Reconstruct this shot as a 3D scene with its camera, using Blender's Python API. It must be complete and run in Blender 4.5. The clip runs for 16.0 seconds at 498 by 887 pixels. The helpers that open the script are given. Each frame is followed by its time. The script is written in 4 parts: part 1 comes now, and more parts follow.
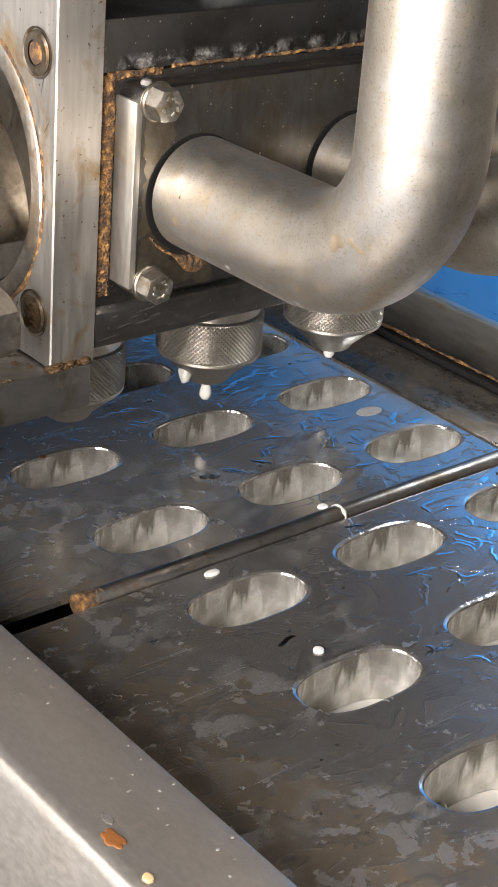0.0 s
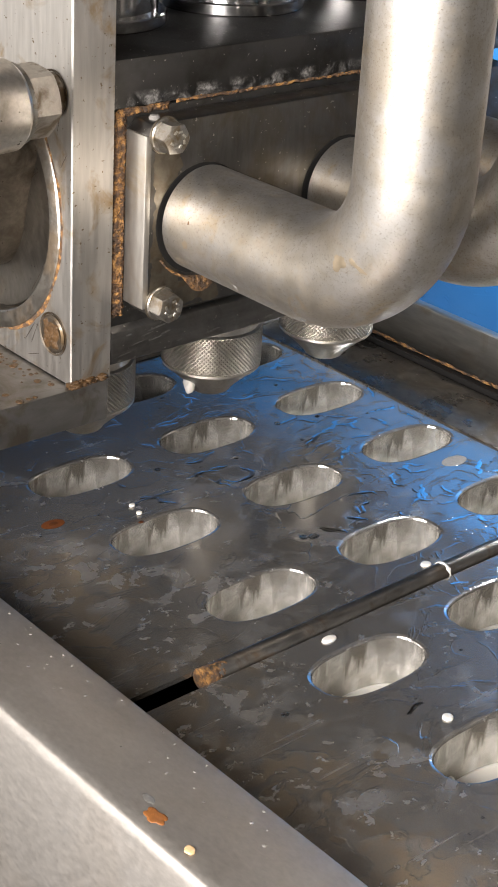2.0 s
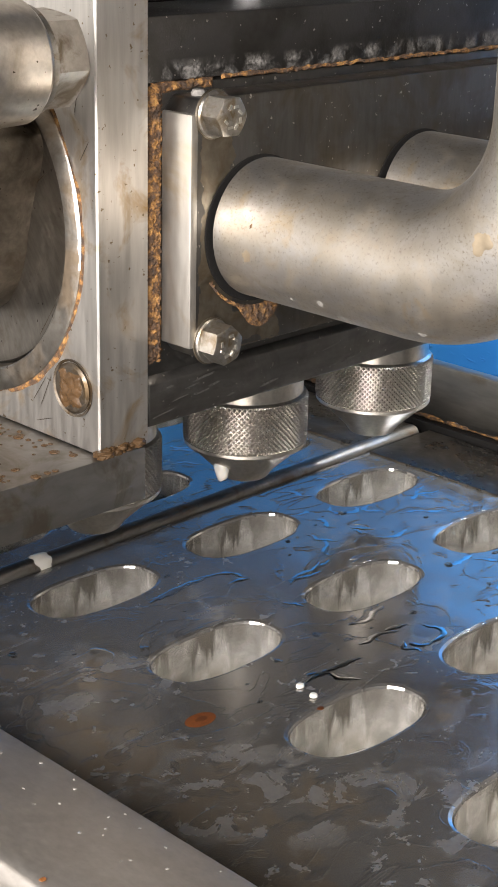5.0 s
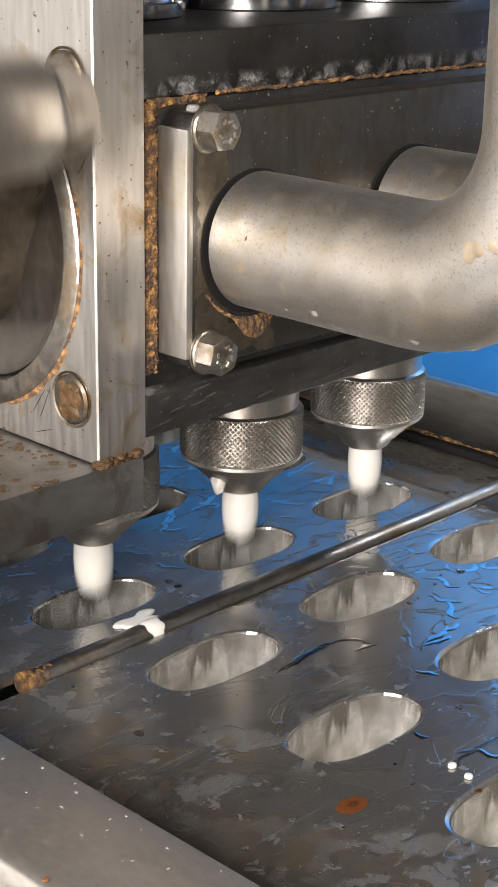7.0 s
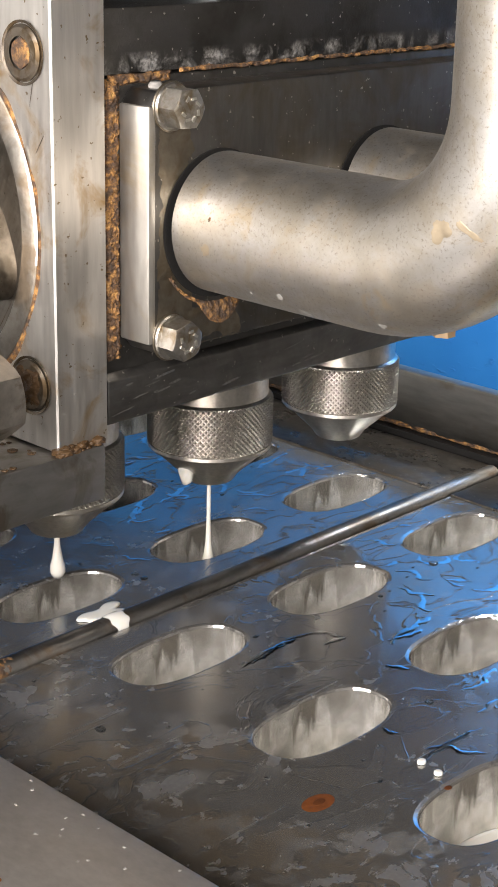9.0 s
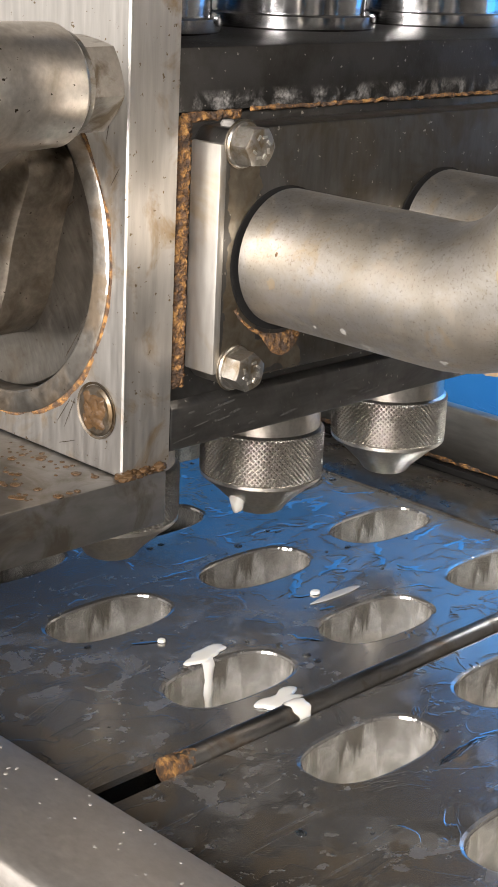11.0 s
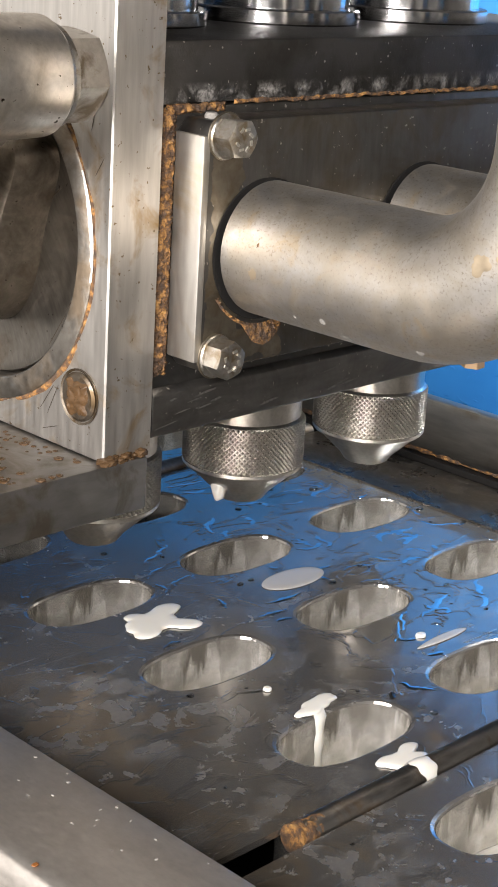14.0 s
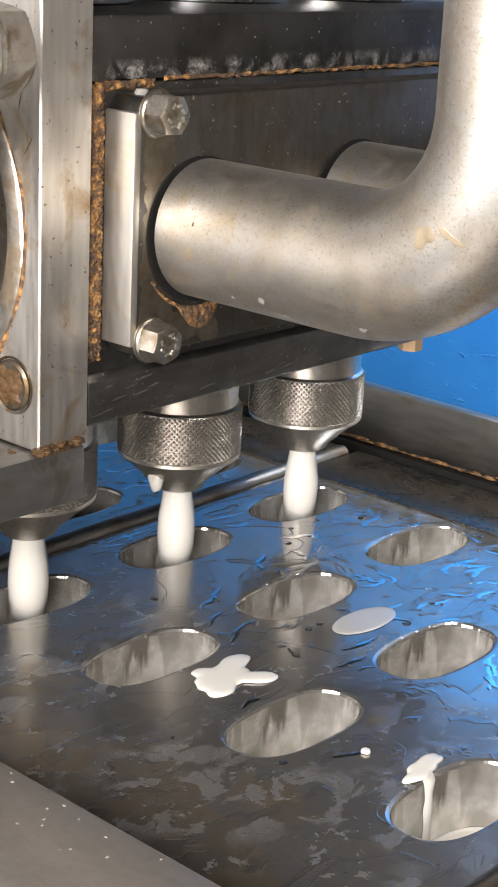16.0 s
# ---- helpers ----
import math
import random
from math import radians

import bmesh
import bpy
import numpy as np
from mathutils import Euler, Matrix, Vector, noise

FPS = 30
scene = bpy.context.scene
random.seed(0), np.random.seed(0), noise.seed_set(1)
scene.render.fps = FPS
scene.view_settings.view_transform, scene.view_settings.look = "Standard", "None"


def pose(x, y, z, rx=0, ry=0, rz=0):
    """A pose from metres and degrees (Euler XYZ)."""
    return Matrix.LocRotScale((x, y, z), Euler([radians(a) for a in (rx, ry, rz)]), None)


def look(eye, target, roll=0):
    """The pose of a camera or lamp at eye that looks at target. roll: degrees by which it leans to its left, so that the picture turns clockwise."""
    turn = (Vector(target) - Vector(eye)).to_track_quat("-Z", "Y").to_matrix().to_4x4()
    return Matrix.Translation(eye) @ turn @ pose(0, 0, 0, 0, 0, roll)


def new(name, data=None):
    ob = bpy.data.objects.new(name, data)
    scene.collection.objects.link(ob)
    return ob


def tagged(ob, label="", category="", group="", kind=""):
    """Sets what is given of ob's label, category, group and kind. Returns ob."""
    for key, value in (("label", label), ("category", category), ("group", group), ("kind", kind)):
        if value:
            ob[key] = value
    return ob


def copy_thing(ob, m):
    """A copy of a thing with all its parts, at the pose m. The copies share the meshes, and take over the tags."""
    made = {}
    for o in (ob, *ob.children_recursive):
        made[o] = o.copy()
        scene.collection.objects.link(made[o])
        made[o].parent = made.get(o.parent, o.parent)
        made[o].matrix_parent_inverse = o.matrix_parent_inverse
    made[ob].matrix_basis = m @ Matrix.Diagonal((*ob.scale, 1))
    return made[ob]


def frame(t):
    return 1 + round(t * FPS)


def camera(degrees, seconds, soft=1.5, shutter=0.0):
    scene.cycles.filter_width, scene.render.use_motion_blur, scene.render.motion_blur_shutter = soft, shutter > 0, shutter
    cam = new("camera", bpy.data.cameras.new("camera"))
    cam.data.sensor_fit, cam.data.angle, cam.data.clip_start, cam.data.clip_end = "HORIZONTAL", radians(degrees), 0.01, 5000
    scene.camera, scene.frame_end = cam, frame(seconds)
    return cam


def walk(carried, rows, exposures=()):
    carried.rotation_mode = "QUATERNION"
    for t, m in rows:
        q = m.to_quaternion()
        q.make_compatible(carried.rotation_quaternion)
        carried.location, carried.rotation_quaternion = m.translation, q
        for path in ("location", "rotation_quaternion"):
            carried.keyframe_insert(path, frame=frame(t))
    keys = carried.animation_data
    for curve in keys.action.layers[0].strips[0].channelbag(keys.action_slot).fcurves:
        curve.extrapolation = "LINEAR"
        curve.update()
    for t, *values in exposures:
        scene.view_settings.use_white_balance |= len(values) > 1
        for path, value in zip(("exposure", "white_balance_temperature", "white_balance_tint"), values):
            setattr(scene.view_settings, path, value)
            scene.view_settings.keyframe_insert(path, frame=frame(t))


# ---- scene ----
cam = camera(17.6, 16.0, soft=1.7, shutter=0.28)
PATH = [
    (0, (0.5817, -0.4453, 0.2848), (0.0981, -0.0195, -0.0365), 4.83),
    (0.5, (0.5740, -0.4334, 0.2762), (0.0904, -0.0070, -0.0442), 4.45),
    (1, (0.5699, -0.4270, 0.2715), (0.0862, -0.0002, -0.0483), 4.24),
    (1.5, (0.5676, -0.4287, 0.2716), (0.0843, -0.0013, -0.0481), 4.15),
    (2, (0.6070, -0.4932, 0.3123), (0.1312, -0.0582, -0.0083), 3.49),
    (2.5, (0.5131, -0.4419, 0.2132), (0.0310, 0.0030, -0.0836), 2.50),
    (3, (0.4365, -0.4067, 0.1803), (-0.0426, 0.0491, -0.1046), 1.46),
    (3.5, (0.4435, -0.4186, 0.1853), (-0.0346, 0.0454, -0.0879), 1.43),
    (4, (0.4377, -0.4257, 0.1823), (-0.0379, 0.0475, -0.0789), 1.25),
    (4.5, (0.4345, -0.4289, 0.1848), (-0.0376, 0.0515, -0.0698), 1.39),
    (7, (0.4433, -0.4411, 0.1801), (-0.0297, 0.0475, -0.0563), 0.96),
    (7.5, (0.4380, -0.4346, 0.1796), (-0.0327, 0.0542, -0.0611), 1.34),
    (8, (0.4375, -0.4323, 0.1762), (-0.0321, 0.0586, -0.0624), 1.04),
    (8.5, (0.4381, -0.4345, 0.1761), (-0.0303, 0.0574, -0.0627), 1.12),
    (9, (0.4377, -0.4246, 0.1711), (-0.0295, 0.0689, -0.0667), 1.24),
    (9.5, (0.4380, -0.4342, 0.1731), (-0.0325, 0.0582, -0.0606), 1.58),
    (12, (0.4384, -0.4460, 0.1750), (-0.0420, 0.0416, -0.0481), 2.92),
    (12.5, (0.4339, -0.4452, 0.1746), (-0.0445, 0.0439, -0.0497), 3.19),
    (13, (0.4389, -0.4445, 0.1745), (-0.0400, 0.0447, -0.0485), 3.06),
    (13.5, (0.4464, -0.4477, 0.1753), (-0.0320, 0.0421, -0.0477), 3.17),
    (14, (0.4490, -0.4508, 0.1759), (-0.0253, 0.0412, -0.0510), 3.45),
    (14.5, (0.4423, -0.4475, 0.1699), (-0.0302, 0.0451, -0.0593), 3.48),
    (15, (0.4360, -0.4397, 0.1664), (-0.0317, 0.0562, -0.0652), 3.48),
    (15.5, (0.4304, -0.4387, 0.1673), (-0.0304, 0.0644, -0.0628), 3.10),
    (16, (0.4361, -0.4450, 0.1636), (-0.0144, 0.0700, -0.0604), 2.81),
]
walk(cam, [(t, look(eye, target, roll)) for t, eye, target, roll in PATH])

# ---- light ----
world = bpy.data.worlds.new("room_air")
world.use_nodes = True
scene.world = world
world.node_tree.nodes["Background"].inputs[0].default_value = (0.9, 0.9, 0.9, 1)
world.node_tree.nodes["Background"].inputs[1].default_value = 0.03


def area_lamp(name, eye, target, sx, sy, watts, colour):
    d = bpy.data.lights.new(name, "AREA")
    d.shape, d.size, d.size_y, d.energy, d.color = "RECTANGLE", sx, sy, watts, colour
    ob = new(name, d)
    ob.matrix_world = look(eye, target)
    return ob


# two unseen stand-in lamps, placed by the pipe highlights and bolt shadows
area_lamp("door_daylight", (0.30, -2.2, 0.40), (0.0, 0.0, 0.0), 1.9, 0.9, 70, (1.0, 0.933, 0.902))
area_lamp("work_light", (0.62, -1.0, 0.46), (-0.05, 0.1, -0.10), 0.60, 0.40, 27, (1.0, 0.936, 0.905))
# unseen fill lamp, added to brighten the blue panel and its reflections
area_lamp("back_light", (-0.02, 0.43, 0.26), (-0.12, 0.62, 0.06), 0.26, 0.10, 5.8, (0.92, 0.96, 1.0))
scene.view_settings.exposure = 0.5


# ---- materials ----
def material(name):
    m = bpy.data.materials.new(name)
    m.use_nodes = True
    return m, m.node_tree.nodes, m.node_tree.links, m.node_tree.nodes["Principled BSDF"]


def noise_node(n, l, scale, detail=4.0, rough=0.55, stretch=(1, 1, 1), distort=0.0):
    tc = n.new("ShaderNodeTexCoord")
    mp = n.new("ShaderNodeMapping")
    mp.inputs["Scale"].default_value = stretch
    l.new(tc.outputs["Object"], mp.inputs["Vector"])
    t = n.new("ShaderNodeTexNoise")
    t.inputs["Scale"].default_value, t.inputs["Detail"].default_value = scale, detail
    t.inputs["Roughness"].default_value, t.inputs["Distortion"].default_value = rough, distort
    l.new(mp.outputs["Vector"], t.inputs["Vector"])
    return t.outputs["Fac"]


def ramp(n, l, fac, stops):
    r = n.new("ShaderNodeValToRGB")
    while len(r.color_ramp.elements) < len(stops):
        r.color_ramp.elements.new(0.5)
    for e, (p, c) in zip(r.color_ramp.elements, stops):
        e.position = p
        e.color = (c, c, c, 1) if not isinstance(c, tuple) else (*c, 1)
    l.new(fac, r.inputs["Fac"])
    return r.outputs["Color"]


def mix(n, l, fac, a, b):
    m = n.new("ShaderNodeMix")
    m.data_type = "RGBA"
    for sock, v in ((m.inputs[0], fac), (m.inputs[6], a), (m.inputs[7], b)):
        if isinstance(v, (int, float)):
            sock.default_value = v
        elif isinstance(v, tuple):
            sock.default_value = (*v, 1)
        else:
            l.new(v, sock)
    return m.outputs[2]


def bump(n, l, b, height, strength, dist=0.001):
    k = n.new("ShaderNodeBump")
    k.inputs["Strength"].default_value, k.inputs["Distance"].default_value = strength, dist
    l.new(height, k.inputs["Height"])
    l.new(k.outputs["Normal"], b.inputs["Normal"])


def joined(n, l, op, a, b, c=None):
    k = n.new("ShaderNodeMath")
    k.operation = op
    for i, v in enumerate((a, b, c)):
        if isinstance(v, (int, float)):
            k.inputs[i].default_value = v
        elif v is not None:
            l.new(v, k.inputs[i])
    return k.outputs[0]


def metal(name, base, stain, rough, rough_stain, big=18.0, fine=160.0, lo=0.5, hi=0.62, metallic=1.0, stretch=(1, 1, 1), bumpy=0.15, specks=None, amp=0.22):
    m, n, l, b = material(name)
    patches = ramp(n, l, noise_node(n, l, big, 5, 0.6, (1, 1, 1), 0.6), [(lo, 0.0), (hi, 1.0)])
    grain = noise_node(n, l, fine, 3, 0.6, stretch)
    col = mix(n, l, patches, base, stain)
    dark = ramp(n, l, grain, [(0.25, 1.0 - amp), (0.75, 1.0 + amp / 2)])
    mul = n.new("ShaderNodeMix")
    mul.data_type, mul.blend_type = "RGBA", "MULTIPLY"
    mul.inputs[0].default_value = 1.0
    l.new(col, mul.inputs[6])
    l.new(dark, mul.inputs[7])
    col = mul.outputs[2]
    if specks:
        sp = ramp(n, l, noise_node(n, l, 420.0, 2, 0.5), [(0.70, 0.0), (0.74, 1.0)])
        col = mix(n, l, sp, col, specks)
    l.new(col, b.inputs["Base Color"])
    b.inputs["Metallic"].default_value = metallic
    rr = mix(n, l, patches, (rough,) * 3, (rough_stain,) * 3)
    rg = ramp(n, l, grain, [(0.2, 1.0 - amp * 0.7), (0.8, 1.0 + amp * 0.9)])
    m2 = n.new("ShaderNodeMix")
    m2.data_type, m2.blend_type = "RGBA", "MULTIPLY"
    m2.inputs[0].default_value = 1.0
    l.new(rr, m2.inputs[6])
    l.new(rg, m2.inputs[7])
    l.new(m2.outputs[2], b.inputs["Roughness"])
    bump(n, l, b, grain, bumpy, 0.0004)
    return m


def pipe_material():
    m, n, l, b = material("satin_stainless_tube")
    broad = ramp(n, l, noise_node(n, l, 30, 7, 0.68, (1, 1, 1), 0.5), [(0.44, 0.0), (0.62, 1.0)])
    mott = ramp(n, l, noise_node(n, l, 95, 7, 0.7, (1, 1, 1), 0.5), [(0.47, 0.0), (0.66, 1.0)])
    tiny = noise_node(n, l, 900, 4, 0.65)
    lathe = noise_node(n, l, 1500, 2, 0.5, (1, 0.03, 0.03))
    col = mix(n, l, broad, (0.52, 0.503, 0.474), (0.44, 0.402, 0.34))
    col = mix(n, l, mott, col, (0.42, 0.375, 0.31))
    col = mix(n, l, ramp(n, l, noise_node(n, l, 45, 5, 0.6, (1, 1, 1), 0.8), [(0.60, 0.0), (0.68, 0.55)]), col, (0.46, 0.36, 0.22))
    col = mix(n, l, ramp(n, l, tiny, [(0.30, 0.6), (0.45, 0.0)]), col, (0.17, 0.135, 0.09))
    l.new(col, b.inputs["Base Color"])
    b.inputs["Metallic"].default_value = 1.0
    rr = mix(n, l, mott, (0.42, 0.42, 0.42), (0.52, 0.52, 0.52))
    l.new(mix(n, l, ramp(n, l, lathe, [(0.4, 0.0), (0.7, 0.5)]), rr, (0.46, 0.46, 0.46)), b.inputs["Roughness"])
    bump(n, l, b, lathe, 0.03, 0.0003)
    return m


PIPE = pipe_material()
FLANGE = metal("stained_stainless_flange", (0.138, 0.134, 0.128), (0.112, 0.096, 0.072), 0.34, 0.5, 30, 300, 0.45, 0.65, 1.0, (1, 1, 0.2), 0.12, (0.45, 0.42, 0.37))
SIDE = metal("pale_flange_side", (0.38, 0.365, 0.335), (0.33, 0.28, 0.20), 0.50, 0.5, 30, 340, 0.5, 0.70, 1.0, (1, 1, 0.2), 0.04, None, 0.16)
BLOCK = metal("dark_dirty_steel", (0.108, 0.106, 0.102), (0.070, 0.066, 0.060), 0.33, 0.55, 34, 220, 0.46, 0.64, 1.0, (1, 0.3, 1), 0.2, (0.42, 0.40, 0.36))
# worn block steel, with brightness reflected from the plates put into its colour
BAND = metal("worn_steel_paled_by_reflection", (0.20, 0.195, 0.187), (0.125, 0.12, 0.112), 0.30, 0.46, 26, 260, 0.44, 0.62, 1.0, (1, 0.15, 1), 0.2, (0.42, 0.40, 0.36))
ENDPLATE = metal("brushed_end_plate", (0.56, 0.54, 0.507), (0.38, 0.27, 0.145), 0.41, 0.5, 34, 300, 0.53, 0.68, 1.0, (1, 1, 0.10), 0.04, (0.22, 0.17, 0.11), 0.2)
SHELF = metal("greasy_shelf_steel", (0.27, 0.262, 0.25), (0.17, 0.148, 0.118), 0.38, 0.48, 40, 220, 0.48, 0.62, 1.0, (1, 0.3, 1), 0.2)
SCREW = metal("grimy_screw_steel", (0.17, 0.145, 0.115), (0.10, 0.07, 0.04), 0.44, 0.55, 150, 400, 0.45, 0.6, 1.0, (1, 1, 1), 0.2)
NUT = metal("worn_nut_steel", (0.46, 0.43, 0.385), (0.22, 0.18, 0.13), 0.34, 0.48, 90, 300, 0.5, 0.66, 1.0, (1, 1, 1), 0.15)
CAST = metal("worn_cast_steel", (0.62, 0.585, 0.53), (0.38, 0.33, 0.26), 0.30, 0.44, 48, 420, 0.46, 0.74, 1.0, (1, 1, 1), 0.16, (0.05, 0.036, 0.022), 0.18)
GRIMY = metal("grimy_cast_steel", (0.27, 0.24, 0.20), (0.13, 0.108, 0.08), 0.34, 0.48, 60, 420, 0.42, 0.66, 1.0, (1, 1, 1), 0.2, (0.04, 0.03, 0.02), 0.25)
RING = metal("turned_steel_ring", (0.38, 0.36, 0.325), (0.25, 0.20, 0.145), 0.36, 0.5, 40, 260, 0.48, 0.64, 1.0, (1, 1, 1), 0.2, (0.1, 0.07, 0.05))
BOLT = metal("zinc_bolt_steel", (0.37, 0.355, 0.325), (0.24, 0.19, 0.125), 0.36, 0.46, 160, 500, 0.50, 0.68, 1.0, (1, 1, 1), 0.03)
KNURL = metal("knurled_stainless", (0.54, 0.515, 0.47), (0.47, 0.43, 0.36), 0.34, 0.42, 40, 400, 0.55, 0.75, 1.0, (1, 1, 1), 0.08)
POLISH = metal("polished_stainless", (0.36, 0.36, 0.36), (0.28, 0.275, 0.27), 0.14, 0.24, 20, 300, 0.55, 0.75, 1.0, (1, 1, 1), 0.05)
def cup_material():
    m, n, l, b = material("milky_mould_wall")
    tc = n.new("ShaderNodeTexCoord")
    sep = n.new("ShaderNodeSeparateXYZ")
    l.new(tc.outputs["Object"], sep.inputs[0])
    reach = n.new("ShaderNodeMath")
    reach.operation = "MULTIPLY_ADD"
    reach.inputs[1].default_value = 9.0
    l.new(sep.outputs["Z"], reach.inputs[0])
    l.new(noise_node(n, l, 120, 3, 0.55, (1, 1, 0.10), 0.4), reach.inputs[2])
    some = ramp(n, l, noise_node(n, l, 42, 2, 0.5, (1, 1, 0.3)), [(0.44, 0.15), (0.58, 1.0)])
    runs = joined(n, l, "MULTIPLY", ramp(n, l, reach.outputs[0], [(0.36, 0.0), (0.46, 0.9)]), some)
    blots = noise_node(n, l, 70, 5, 0.6)
    col = mix(n, l, ramp(n, l, blots, [(0.40, 0.0), (0.62, 1.0)]), (0.47, 0.455, 0.42), (0.80, 0.78, 0.74))
    l.new(mix(n, l, runs, col, (0.21, 0.192, 0.16)), b.inputs["Base Color"])
    b.inputs["Metallic"].default_value = 0.74
    l.new(mix(n, l, runs, (0.24, 0.24, 0.24), (0.19, 0.19, 0.19)), b.inputs["Roughness"])
    bump(n, l, b, blots, 0.12, 0.0006)
    return m


CUP = cup_material()
RAIL = metal("grey_stainless_rail", (0.54, 0.515, 0.48), (0.45, 0.415, 0.37), 0.44, 0.48, 16, 500, 0.48, 0.72, 1.0, (0.5, 1, 1), 0.04, (0.5, 0.47, 0.42), 0.12)
# far rail has its own steel, darker than the near rail's
FARRAIL = metal("dark_grey_far_rail", (0.22, 0.215, 0.20), (0.16, 0.13, 0.09), 0.36, 0.5, 20, 240, 0.5, 0.66, 1.0, (0.2, 1, 1), 0.15)
EDGE = metal("dark_brown_strip", (0.17, 0.152, 0.132), (0.085, 0.068, 0.05), 0.26, 0.42, 24, 300, 0.44, 0.64, 1.0, (0.5, 1, 1), 0.2, (0.25, 0.22, 0.18))
ROD = metal("blued_steel_rod", (0.25, 0.24, 0.225), (0.15, 0.115, 0.08), 0.34, 0.46, 40, 260, 0.5, 0.66, 1.0, (1, 0.3, 1), 0.1)


def plate_material():
    m, n, l, b = material("wet_stained_mould_plate")
    tc = n.new("ShaderNodeTexCoord")
    sep = n.new("ShaderNodeSeparateXYZ")
    l.new(tc.outputs["Object"], sep.inputs[0])
    # dried milk film with crisp scalloped edges, in clusters
    cluster = ramp(n, l, noise_node(n, l, 13, 3, 0.5, (1, 1, 1), 0.4), [(0.46, 0.0), (0.60, 1.0)])
    dried = ramp(n, l, noise_node(n, l, 62, 6, 0.58, (1, 0.75, 1), 0.5), [(0.520, 0.0), (0.535, 0.75), (0.64, 1.0)])
    dried = joined(n, l, "MULTIPLY", dried, cluster)
    flakes = ramp(n, l, noise_node(n, l, 150, 5, 0.62, (1, 0.8, 1), 0.5), [(0.585, 0.0), (0.605, 0.8)])
    flakes = joined(n, l, "MULTIPLY", flakes, ramp(n, l, noise_node(n, l, 30, 3), [(0.48, 0.0), (0.56, 1.0)]))
    # standing water: where it lies, and the raised rim that bounds it
    lie = joined(n, l, "MULTIPLY_ADD", sep.outputs["Y"], 1.3, noise_node(n, l, 15, 4, 0.55, (1, 1, 1), 0.6))
    wet = ramp(n, l, lie, [(0.56, 0.0), (0.68, 1.0)])
    pool = noise_node(n, l, 40, 4, 0.5, (1, 0.6, 1), 0.9)
    rim = ramp(n, l, pool, [(0.482, 0.0), (0.503, 1.0), (0.524, 0.35), (0.56, 0.3)])
    # rusty brown cast in places, fine grain, scratches
    brown = ramp(n, l, noise_node(n, l, 21, 4, 0.6, (1, 1, 1), 0.3), [(0.50, 0.0), (0.66, 0.7)])
    fine = noise_node(n, l, 420, 4, 0.7)
    specks = ramp(n, l, noise_node(n, l, 700, 2, 0.5), [(0.715, 0.0), (0.735, 1.0)])
    scratch = ramp(n, l, noise_node(n, l, 330, 2, 0.5, (1, 0.035, 1)), [(0.65, 0.0), (0.72, 0.35)])
    base = mix(n, l, brown, (0.33, 0.32, 0.305), (0.32, 0.29, 0.245))
    # tan scale beside the near rail
    shore = joined(n, l, "MULTIPLY_ADD", sep.outputs["Y"], -3.2, noise_node(n, l, 26, 6, 0.62, (1, 1, 1), 0.5))
    shore = ramp(n, l, shore, [(0.64, 0.0), (0.70, 0.7), (0.80, 0.9)])
    base = mix(n, l, shore, base, (0.40, 0.33, 0.245))
    base = mix(n, l, rim, base, (0.245, 0.238, 0.226))
    base = mix(n, l, dried, base, (0.372, 0.358, 0.335))
    base = mix(n, l, flakes, base, (0.40, 0.387, 0.362))
    base = mix(n, l, scratch, base, (0.48, 0.465, 0.44))
    base = mix(n, l, specks, base, (0.62, 0.60, 0.56))
    k = n.new("ShaderNodeMix")
    k.data_type, k.blend_type = "RGBA", "MULTIPLY"
    k.inputs[0].default_value = 1.0
    l.new(base, k.inputs[6])
    l.new(ramp(n, l, fine, [(0.25, 0.86), (0.75, 1.1)]), k.inputs[7])
    l.new(k.outputs[2], b.inputs["Base Color"])
    film = joined(n, l, "MAXIMUM", joined(n, l, "MULTIPLY", dried, 0.8), flakes)
    l.new(joined(n, l, "MULTIPLY_ADD", film, -0.09, 0.85), b.inputs["Metallic"])
    r = mix(n, l, wet, (0.20, 0.20, 0.20), (0.09, 0.09, 0.09))
    r = mix(n, l, brown, r, (0.22, 0.22, 0.22))
    r = mix(n, l, joined(n, l, "MULTIPLY", film, joined(n, l, "MULTIPLY_ADD", wet, -0.75, 1.0)), r, (0.33, 0.33, 0.33))
    r = mix(n, l, scratch, r, (0.42, 0.42, 0.42))
    l.new(r, b.inputs["Roughness"])
    high = joined(n, l, "MULTIPLY", rim, joined(n, l, "MULTIPLY_ADD", wet, 0.65, 0.35))
    high = joined(n, l, "MULTIPLY_ADD", film, 0.12, high)
    high = joined(n, l, "MULTIPLY_ADD", fine, 0.035, high)
    bump(n, l, b, high, 0.35, 0.0006)
    return m


PLATE = plate_material()


def rust_material():
    m, n, l, b = material("flaking_rust")
    f = noise_node(n, l, 260, 5, 0.7)
    rusty = ramp(n, l, f, [(0.34, (0.030, 0.018, 0.011)), (0.48, (0.085, 0.043, 0.018)), (0.57, (0.25, 0.122, 0.032)), (0.70, (0.40, 0.23, 0.07))])
    l.new(mix(n, l, ramp(n, l, noise_node(n, l, 95, 4, 0.6), [(0.48, 0.0), (0.62, 0.6)]), rusty, (0.045, 0.03, 0.02)), b.inputs["Base Color"])
    b.inputs["Roughness"].default_value = 0.75
    bump(n, l, b, noise_node(n, l, 700, 5, 0.7), 0.8, 0.0012)
    return m


RUST = rust_material()


